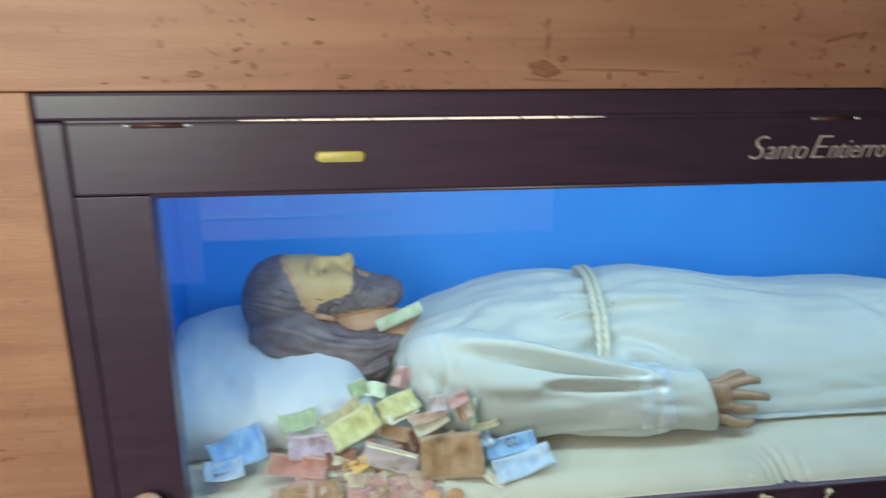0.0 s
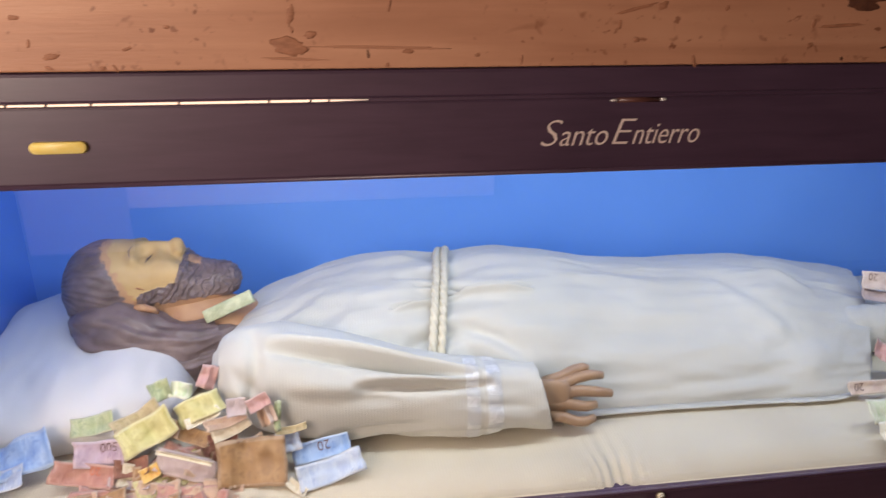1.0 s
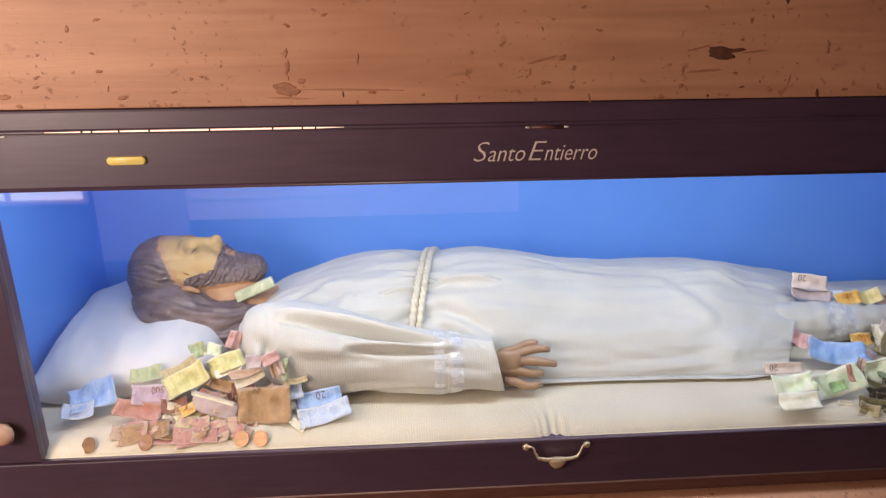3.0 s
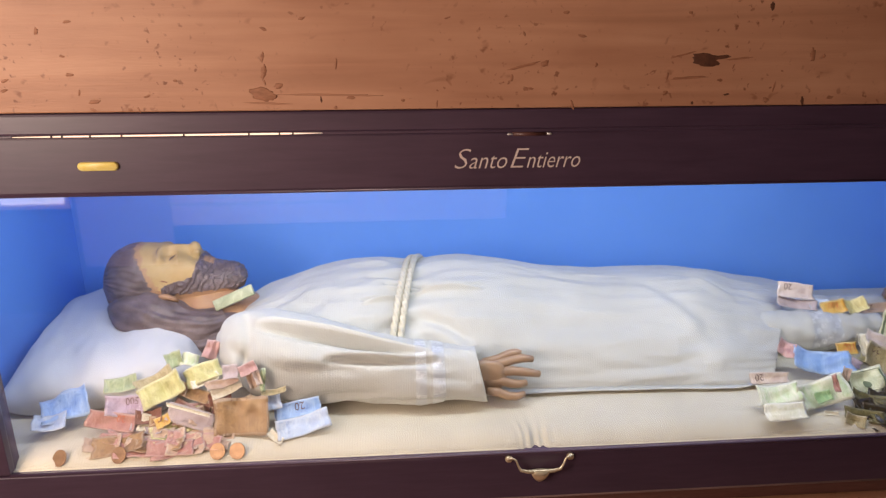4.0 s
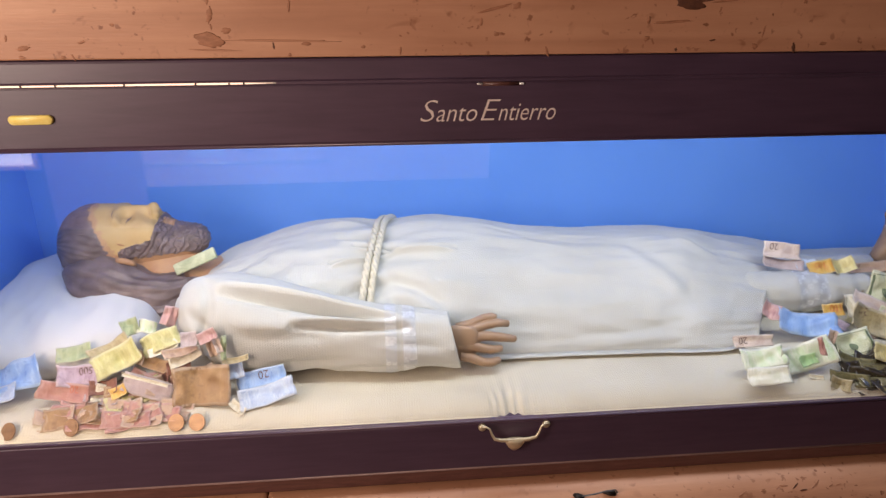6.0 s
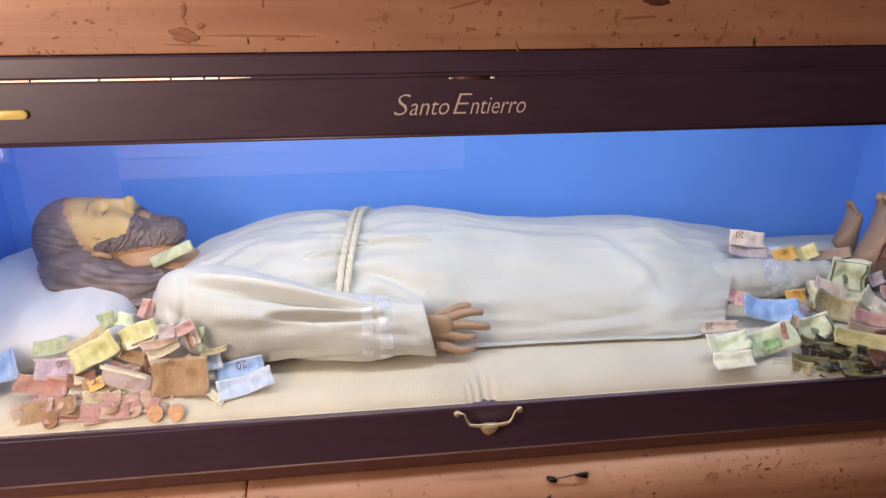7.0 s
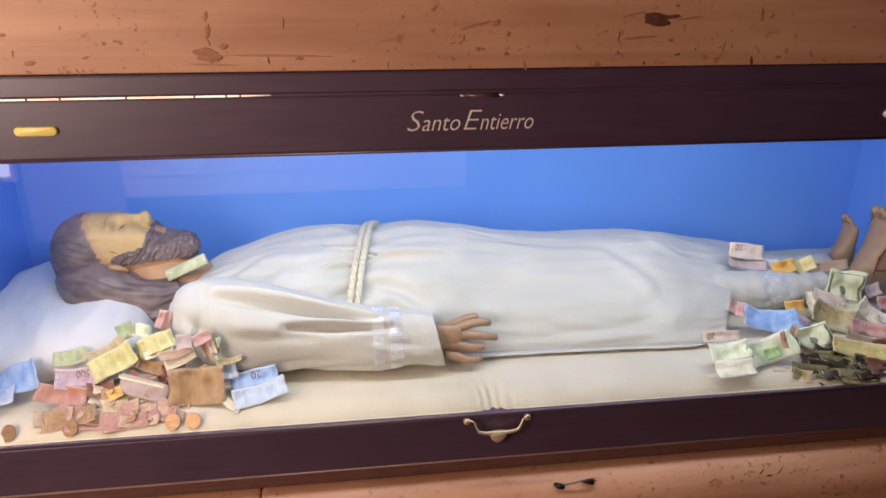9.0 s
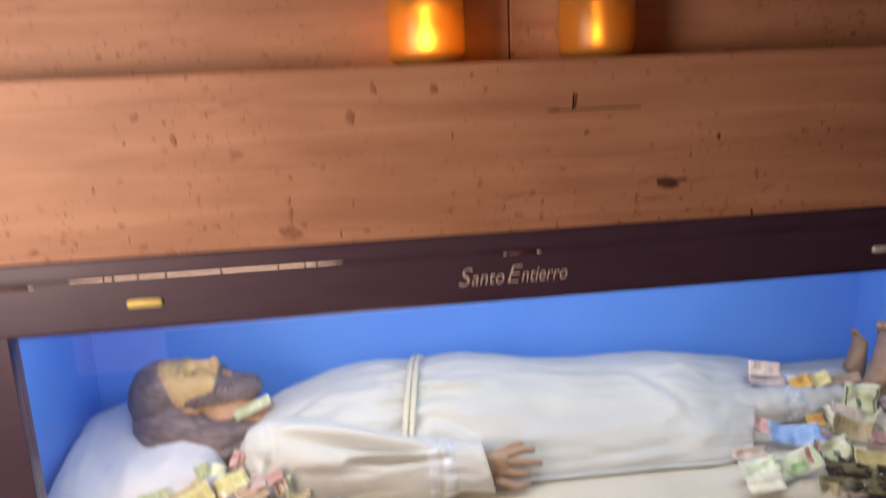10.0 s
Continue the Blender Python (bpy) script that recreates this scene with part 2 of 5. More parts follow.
def empty(name, at=(0, 0, 0)):
    ob = new(name)
    ob.location = at
    return ob


def box(x0, x1, y0, y1, z0, z1, bevel=0.003, seg=2, bm=None):
    bm2 = bmesh.new()
    bmesh.ops.create_cube(bm2, size=1)
    bmesh.ops.scale(bm2, vec=(x1 - x0, y1 - y0, z1 - z0), verts=bm2.verts)
    bmesh.ops.translate(bm2, vec=((x0 + x1) / 2, (y0 + y1) / 2, (z0 + z1) / 2), verts=bm2.verts)
    if bevel:
        bmesh.ops.bevel(bm2, geom=bm2.edges[:], offset=bevel, segments=seg, affect="EDGES", profile=0.5)
    return merge(bm, bm2) if bm else bm2


def merge(bm, other):
    me = bpy.data.meshes.new("tmp")
    other.to_mesh(me)
    other.free()
    bm.from_mesh(me)
    bpy.data.meshes.remove(me)
    return bm


def loft(rings, close=True, cap=True, mat=0, bm=None):
    """A skin over rings of points, each ring of the same length."""
    bm = bm or bmesh.new()
    rows = [[bm.verts.new(p) for p in ring] for ring in rings]
    n = len(rows[0])
    for a, b in zip(rows, rows[1:]):
        for i in range(n if close else n - 1):
            j = (i + 1) % n
            bm.faces.new((a[i], a[j], b[j], b[i])).material_index = mat
    if cap and close:
        bm.faces.new(rows[0][::-1]).material_index = mat
        bm.faces.new(rows[-1]).material_index = mat
    return bm


def tube(points, radii, n=12, mat=0, bm=None, squash=1.0):
    """A round bar along points with a radius at each."""
    pts = [Vector(p) for p in points]
    rings, up = [], Vector((0, 0, 1))
    for i, p in enumerate(pts):
        d = (pts[min(i + 1, len(pts) - 1)] - pts[max(i - 1, 0)]).normalized()
        ref = up if abs(d.dot(up)) < 0.95 else Vector((0, 1, 0))
        u = d.cross(ref).normalized()
        v = u.cross(d)
        r = radii[i] if isinstance(radii, (list, tuple)) else radii
        rings.append([p + u * (r * math.cos(a)) + v * (r * squash * math.sin(a)) for a in (2 * math.pi * k / n for k in range(n))])
    return loft(rings, mat=mat, bm=bm)


def smooth_curve(keys, xs):
    """Values at xs of a smooth curve through the keys (x, value)."""
    kx, kv = [k[0] for k in keys], [k[1] for k in keys]
    m = [0.0] * len(kx)
    for i in range(1, len(kx) - 1):
        m[i] = (kv[i + 1] - kv[i - 1]) / (kx[i + 1] - kx[i - 1])
    out = []
    for x in xs:
        x = min(max(x, kx[0]), kx[-1])
        i = max(j for j in range(len(kx) - 1) if kx[j] <= x + 1e-9)
        h = kx[i + 1] - kx[i]
        t = (x - kx[i]) / h
        out.append((2 * t**3 - 3 * t**2 + 1) * kv[i] + (t**3 - 2 * t**2 + t) * h * m[i]
                   + (-2 * t**3 + 3 * t**2) * kv[i + 1] + (t**3 - t**2) * h * m[i + 1])
    return out

# ---- the room ----
def structure(name, bm, mat, label, category):
    return tagged(part(name, bm, mat, None, "", False), label, category, "", "structure")


X0, X1 = -0.880, 1.40          # the case's outer sides
Z0, Z1 = 0.652, 1.388          # its foot and top
IN0, IN1, BACK = -0.885, 1.29, 0.68
LEDGE = 1.679

structure("floor", box(-3.0, 3.6, -2.5, 1.2, -0.1, 0.0, 0), FLOOR, "dark brown floor of the chapel room", "floor")
structure("ceiling", box(-3.0, 3.6, -2.5, 1.2, 2.8, 2.9, 0), DADO, "dark plain ceiling of the room", "ceiling")
structure("wall_west", box(-3.1, -3.0, -2.5, 1.2, 0, 2.8, 0), DADO, "dark plain side wall of the room", "wall")
structure("wall_east", box(3.6, 3.7, -2.5, 1.2, 0, 2.8, 0), DADO, "dark plain side wall of the room", "wall")
structure("wall_south", box(-3.0, 3.6, -2.6, -2.5, 0, 2.8, 0), DADO, "dark plain wall facing the glass case", "wall")
structure("wall_panel", box(-1.2, 0.5, -2.5, -2.48, 0.46, 1.6, 0.003), WALL, "pale lilac plaster panel on the wall facing the case", "wall panel")
# unseen panel added so the glass reflects a lavender glare at its left
structure("wall_panel", box(-1.66, -1.203, -2.5, -2.482, 0.25, 1.6, 0.003), LILAC, "added dim lilac panel beside the pale one, for glare on the glass", "wall panel")
structure("trim", box(-1.2, -0.3, -2.478, -2.470, 0.565, 0.580, 0.002), STEEL, "thin pale strip along the facing wall panel", "trim")
tagged(part("paper_notice", box(-0.97, -0.81, -2.4785, -2.4765, 0.605, 0.84, 0), CREAMWHITE, None, "", False), "blank white paper notice on the pale wall panel", "notice")
structure("wall_rear", box(-3.0, 3.6, 1.1, 1.2, 0, 2.8, 0), DADO, "dark wall behind the case", "wall")

win = structure("window_1", box(-2.42, -1.70, -2.498, -2.485, 0.585, 1.5, 0), glow("daylight_pane", (1.0, 0.96, 0.97), 2.2), "bright daylight pane of a window in the room", "window")
for bx in ((-2.44, -1.68, 1.50, 1.52), (-2.44, -1.68, 0.565, 0.585), (-2.44, -2.42, 0.585, 1.50), (-1.70, -1.68, 0.585, 1.50), (-2.075, -2.055, 0.585, 1.50)):
    part("window_frame", box(bx[0], bx[1], -2.498, -2.46, bx[2], bx[3], 0.003), WALL, win, "", False)
wall = structure("wall_north", box(-3.0, 3.6, 0.03, 0.06, 0.0, 0.60, 0), WOOD, "knotty reddish timber planks round the glass case, stained", "wall")


def plank(x0, x1, z0, z1, y0=0.0, y1=0.035, bevel=0.002):
    """A plank of the timber wall, its grain along x."""
    bm = box(x0, x1, y0, y1, z0, z1, bevel)
    p = part("plank", bm, WOOD, wall, "", False)
    return p


plank(-3.0, 3.6, Z1 + 0.001, LEDGE)
plank(-3.0, 0.13, LEDGE + 0.001, 1.95, 0.16, 0.2)
plank(0.133, 3.6, LEDGE + 0.001, 1.95, 0.16, 0.2)
plank(-3.0, 3.6, 1.951, 2.8, 0.16, 0.2)
plank(-3.0, 3.6, LEDGE - 0.02, LEDGE, 0.036, 0.2)
plank(-3.0, X0 - 0.003, 0.60, Z1)
plank(X1 + 0.003, 3.6, 0.60, Z1)


BEAM_Y, BEAM_Z, BEAM_TOP = -0.072, 0.580, Z0 - 0.002


def beam_face(z):
    """The y of the sill beam's front at a height: upright below, rounded over to the case above."""
    k = min(1.0, max(0.0, (z - BEAM_Z) / (BEAM_TOP - BEAM_Z)))
    return -0.006 + (BEAM_Y + 0.006) * math.sqrt(1 - k * k)


def sill_beam(x0, x1):
    """A length of the rounded timber beam under the case."""
    arc = [(BEAM_TOP - BEAM_Z) * math.sin(a) + BEAM_Z for a in np.linspace(0, math.pi / 2, 16)]
    prof = [(0.035, 0.40), (BEAM_Y, 0.40)] + [(beam_face(z), z) for z in arc] + [(0.035, BEAM_TOP)]
    n = max(2, int((x1 - x0) / 0.02))
    rings = []
    for x in [x0, x0 + 0.0015] + list(np.linspace(x0 + 0.01, x1 - 0.01, n)) + [x1 - 0.0015, x1]:
        end = 0.0015 if x in (x0, x1) else 0.0
        rings.append([(x, y + end + (0.0018 * noise.noise((x * 6, z * 14, 3)) if y < -0.01 else 0), z - (end if z > 0.6 else 0)) for y, z in prof])
    part("plank", loft(rings), WOOD, wall, "rounded timber sill beam")


sill_beam(-3.0, -0.2795)
sill_beam(-0.2770, 3.6)
plank(-3.0, 3.6, 0.2, 0.399)
plank(-3.0, 3.6, 0.0, 0.199)

# ---- the glass case ----
case = tagged(empty("glass_case", (0, 0, 0)), "long dark mahogany display case, glass front, set in timber", "display case")
part("top_rail", box(-0.8475, X1 - 0.04, -0.004, 0.035, 1.268, 1.3535, 0.003), MAHOGANY, case, "", False)
part("lid_strip", box(X0, X1, -0.001, 0.035, 1.3555, Z1, 0.004), MAHOGANY, case, "", False)
# the joint of the lid stands open along one stretch; a glowing bar imitates lamp light there
GAP0, GAP1 = -0.655, -0.205
part("joint_filler", box(-0.8475, GAP0, 0.0005, 0.03, 1.3530, 1.3560, 0), MAHOGANY, case, "", False)
part("joint_filler", box(GAP1, X1 - 0.04, -0.0016, 0.03, 1.3515, 1.3570, 0), MAHOGANY, case, "", False)
part("slit_glow_bar", tube([(GAP0, 0.003, 1.3542), (GAP0 + 0.08, 0.002, 1.3544), (GAP1 - 0.06, 0.002, 1.3546), (GAP1, 0.003, 1.3546)], [0.0004, 0.0012, 0.0014, 0.0003], 8), glow("slit_light", (1.0, 0.70, 0.52), 1.15), case, "glowing bar standing in for warm light through the open joint")
# dark bars added only to interrupt the glowing line
for x in (-0.60, -0.585, -0.545, -0.50, -0.41, -0.315, -0.27, -0.25):
    part("glow_break", box(x, x + 0.0022, -0.0006, 0.006, 1.3527, 1.3562, 0), DARK, case, "", False)
part("glass_bead", tube([(-0.762, -0.001, 1.2665), (IN1, -0.001, 1.2665)], 0.003, 8), MAHOGANY, case)
part("side_post", box(X0, -0.8495, -0.001, 0.035, 0.677, 1.3545, 0.003), MAHOGANY, case, "", False)
part("side_post", box(-0.8475, -0.762, -0.004, 0.035, 0.7785, 1.267, 0.0012), MAHOGANY, case, "", False)
part("side_post", box(IN1, X1, -0.003, 0.035, 0.7785, 1.267, 0.0012), MAHOGANY, case, "", False)
part("bottom_rail", box(-0.8475, X1, -0.004, 0.035, 0.680, 0.774, 0.003), MAHOGANY, case, "", False)
part("rail_bead", tube([(-0.762, -0.003, 0.7765), (IN1, -0.003, 0.7765)], 0.0032, 8), MAHOGANY, case)
# the lower bead is coloured pale as a highlight line
part("rail_bead", tube([(-0.8475, -0.003, 0.680), (X1, -0.003, 0.680)], 0.0022, 8), EDGE_GLEAM, case)
part("plinth", box(X0, X1, -0.002, 0.04, Z0, 0.679, 0.003), MOULD, case, "", False)
part("bottom_panel", box(IN0, IN1, 0.036, BACK, 0.66, 0.69, 0), MAHOGANY, case, "", False)
part("back_panel", box(IN0, IN1, BACK, BACK + 0.02, 0.66, 1.37, 0), BLUE, case, "bright blue painted back panel", False)
part("end_panel", box(IN0 - 0.02, IN0, 0.036, BACK + 0.02, 0.66, 1.37, 0), BLUE, case, "bright blue painted end panel", False)
part("end_panel", box(IN1, IN1 + 0.02, 0.036, BACK + 0.02, 0.66, 1.37, 0), BLUE, case, "bright blue painted end panel", False)
part("roof_panel", box(IN0, IN1, 0.036, BACK, 1.372, 1.387, 0), BLUE, case, "bright blue painted roof panel", False)
pane = part("pane", box(-0.765, IN1 + 0.01, 0.010, 0.014, 0.772, 1.275, 0), GLASS, case, "clear glass pane", False)
pane.visible_shadow = False

# ---- bed and statue ----
BEDZ = 0.797


def bed():
    """The padded bed: a top that rolls over to the front, gathered at one stitched point."""
    xs = np.concatenate([np.linspace(IN0 + 0.004, 0.02, 90), np.linspace(0.025, 0.28, 70), np.linspace(0.29, IN1 - 0.004, 90)])
    prof = [(BACK - 0.004, 0.70), (BACK - 0.004, 0.785), (BACK - 0.03, 0.797)]
    prof += [(y, 0.797) for y in np.linspace(0.60, 0.14, 16)]
    prof += [(0.062 + 0.055 * math.cos(a), 0.757 + 0.040 * math.sin(a)) for a in np.linspace(radians(80), radians(180), 14)]
    prof += [(0.016, 0.74), (0.016, 0.70)]
    rings = []
    for x in xs:
        ring = []
        for y, z in prof:
            front = min(1, max(0, (0.11 - y) / 0.08))
            d = (x - 0.15) / 0.032
            pinch = math.exp(-d * d) * front
            dz = 0.0042 * pinch * front * math.sin((170 + 90 * noise.noise((x * 30, 1, 1))) * (x - 0.15) * (1.0 + 1.2 * front) + 3 * noise.noise((x * 22, y * 9, 7))) - 0.007 * math.exp(-d * d * 2.5) * front
            dz += 0.0022 * noise.noise((x * 5, y * 7, 3)) + 0.0010 * noise.noise((x * 17, y * 12, 8))
            ring.append((x, y + (0.003 * pinch if y < 0.05 else 0), z + (dz if z > 0.755 else 0)))
        rings.append(ring)
    return loft(rings)


tagged(part("bed", bed(), BED), "cream cloth-covered padded bed with gathered front edge", "bed")


def pillow_mesh(cx, cy, cz, ax, ay, az, turn, seed):
    bm = bmesh.new()
    n = 44
    rings = []
    for i in range(n + 1):
        u = -1 + 2 * i / n
        ring = []
        for k in range(2 * n):
            a = 2 * math.pi * k / (2 * n)
            su, sv = math.copysign(abs(math.cos(a)) ** 0.55, math.cos(a)), math.copysign(abs(math.sin(a)) ** 0.9, math.sin(a))
            w = max(0.03, (1 - abs(u) ** 4)) ** 0.5
            x, y = u * ax * (1 + 0.04 * su * su), su * ay * (0.82 + 0.18 * w)
            z = sv * az * w
            f = noise.noise((u * 3 + seed, su * 2.2, 0.3 * sv)) * 0.010 + noise.noise((u * 8 + seed, su * 5, 4)) * 0.004
            ring.append((x, y, z + f * (1 if sv > 0 else 0)))
        rings.append(ring)
    loft(rings, bm=bm)
    bmesh.ops.transform(bm, matrix=pose(cx, cy, cz, *turn), verts=bm.verts)
    return bm


def pillow():
    bm = pillow_mesh(-0.70, 0.405, 0.834, 0.178, 0.255, 0.066, (0, -4, 6), 1)
    return merge(bm, pillow_mesh(-0.590, 0.275, 0.832, 0.078, 0.125, 0.052, (4, 6, -14), 6))


tagged(part("pillow", pillow(), PILLOW), "white cloth pillow, creased, under the statue's head", "pillow")

HEIGHT = [(-0.47, 0.060), (-0.44, 0.106), (-0.40, 0.134), (-0.34, 0.155), (-0.27, 0.178), (-0.20, 0.191), (-0.14, 0.197), (-0.075, 0.186), (0.0, 0.196), (0.06, 0.197),
          (0.15, 0.187), (0.25, 0.168), (0.35, 0.158), (0.45, 0.154), (0.58, 0.152), (0.64, 0.140), (0.70, 0.122), (0.76, 0.108), (0.80, 0.098), (0.825, 0.092)]
HALF = [(-0.47, 0.06), (-0.44, 0.12), (-0.38, 0.19), (-0.30, 0.215), (-0.15, 0.225), (-0.075, 0.215), (0.05, 0.230), (0.15, 0.226), (0.25, 0.224), (0.55, 0.232), (0.68, 0.236), (0.78, 0.225), (0.825, 0.215)]


def crease(x, a, x0, a0, x1, a1, depth, width):
    """A valley with a ridge beside it, from (x0, a0) to (x1, a1) on a skin, deepest midway."""
    t = (x - x0) / (x1 - x0)
    if t <= 0 or t >= 1:
        return 0.0
    c = a0 + (a1 - a0) * t
    e = math.sin(math.pi * t) ** 0.7
    return depth * e * (0.8 * math.exp(-((a - c - 1.5 * width) / (1.1 * width)) ** 2) - math.exp(-((a - c) / width) ** 2))


ROBE_FOLDS = ((-0.17, 2.12, -0.030, 1.93, 0.024, 0.020), (-0.22, 2.75, -0.09, 2.35, 0.010, 0.08), (-0.16, 1.75, -0.08, 1.72, 0.007, 0.05),
              (-0.125, 1.88, 0.085, 1.99, 0.024, 0.020), (-0.065, 2.25, 0.06, 2.60, 0.009, 0.07), (-0.06, 2.50, 0.03, 2.90, 0.008, 0.07),
              (-0.41, 2.35, -0.24, 2.10, 0.014, 0.10), (-0.38, 2.00, -0.28, 1.80, 0.008, 0.08), (0.10, 2.45, 0.42, 2.30, 0.006, 0.10),
              (0.45, 1.75, 0.62, 2.35, 0.005, 0.12), (0.50, 2.60, 0.74, 2.30, 0.006, 0.13), (0.56, 1.50, 0.70, 1.75, 0.008, 0.08), (0.30, 2.85, 0.60, 2.70, 0.006, 0.08), (0.20, 1.70, 0.48, 1.78, 0.004, 0.07))


def robe_point(x, a, h, w, lift=0.0, folds=True):
    """A point of the robe's skin at the station x and the angle a (0: back, pi: front)."""
    s, c = math.sin(a), math.cos(a)
    yc = 0.393
    # towards the hem the skirt falls like a tent on its front side
    tent = 0.34 * min(1, max(0, (x - 0.02) / 0.16)) if c < 0 else 0.0
    sx = math.copysign(abs(c) ** (0.92 + tent), c)
    y = yc + w * sx
    z = BEDZ + (h * max(s, 0) ** (0.95 + tent) if s > 0 else -0.003)
    # folds that run from the belt, soft long folds down the skirt, and small creases
    near = math.exp(-abs(x + 0.075) / 0.085)
    d = 0.0065 * near * math.sin(a * 17 + 1.0 + 3 * noise.noise((x * 9, a * 2, 1))) + 0.0025 * near * math.sin(a * 29 + x * 20)
    calm = 1.0 - 0.55 * min(1, max(0, (x - 0.05) / 0.15))
    d += 0.011 * calm * noise.noise((x * 2.2, a * 1.6, 5)) + 0.0065 * calm * noise.noise((x * 5, a * 5.5, 9)) + 0.003 * noise.noise((x * 11, a * 9, 4)) + 0.0012 * noise.noise((x * 24, a * 12, 2))
    d += 0.003 * math.exp(-((x - 0.60) / 0.06) ** 2) * math.sin(a * 5 + 30 * x)
    d += sum(crease(x, a, *f) for f in ROBE_FOLDS)
    if not folds:
        d = 0.011 * noise.noise((x * 2.2, a * 1.6, 5)) + 0.003 * noise.noise((x * 5, a * 5.5, 9))
    k = min(1, max(0, s) * 3)
    d = d * k + lift
    shear = min(1, max(0, (x - 0.45) / 0.35)) * 0.55 * (y - 0.44)
    return (x + shear, y + d * c, z + d * max(s, 0))


def oval(p, c, r):
    """How far the points p lie outside an ellipsoid, roughly."""
    q = (p - np.array(c)) / np.array(r)
    k = np.linalg.norm(q, axis=-1)
    return (k - 1) * min(r)


def blend(a, b, k):
    """The two distances joined with a soft seam of width k."""
    h = np.clip(0.5 + 0.5 * (b - a) / k, 0, 1)
    return b * (1 - h) + a * h - k * h * (1 - h)


def head_field(p):
    """The carved head, lying face up: the skull towards -x, the chin towards +x; p holds offsets across as |y|."""
    d = blend(oval(p, (-0.647, 0, 0.955), (0.082, 0.079, 0.089)), oval(p, (-0.585, 0, 0.964), (0.080, 0.066, 0.074)), 0.030)
    d = blend(d, oval(p, (-0.520, 0, 0.958), (0.068, 0.056, 0.046)), 0.026)
    d = blend(d, oval(p, (-0.458, 0, 0.968), (0.030, 0.030, 0.026)), 0.028)
    d = blend(d, oval(p, (-0.547, 0.040, 0.992), (0.030, 0.020, 0.026)), 0.016)
    d = blend(d, oval(p, (-0.596, 0.026, 1.026), (0.009, 0.026, 0.011)), 0.012)
    d = blend(d, oval(p, (-0.562, 0, 1.0265), (0.042, 0.010, 0.016)), 0.008)
    d = blend(d, oval(p, (-0.531, 0, 1.0365), (0.0105, 0.010, 0.0110)), 0.006)
    d = blend(d, oval(p, (-0.528, 0.010, 1.025), (0.009, 0.007, 0.008)), 0.005)
    d = -blend(-d, oval(p, (-0.578, 0.031, 1.032), (0.014, 0.018, 0.013)), 0.010)
    d = blend(d, oval(p, (-0.580, 0.031, 1.012), (0.013, 0.015, 0.012)), 0.003)
    d = blend(d, oval(p, (-0.509, 0, 1.003), (0.006, 0.018, 0.006)), 0.004)
    return blend(d, oval(p, (-0.497, 0, 1.001), (0.006, 0.015, 0.006)), 0.004)


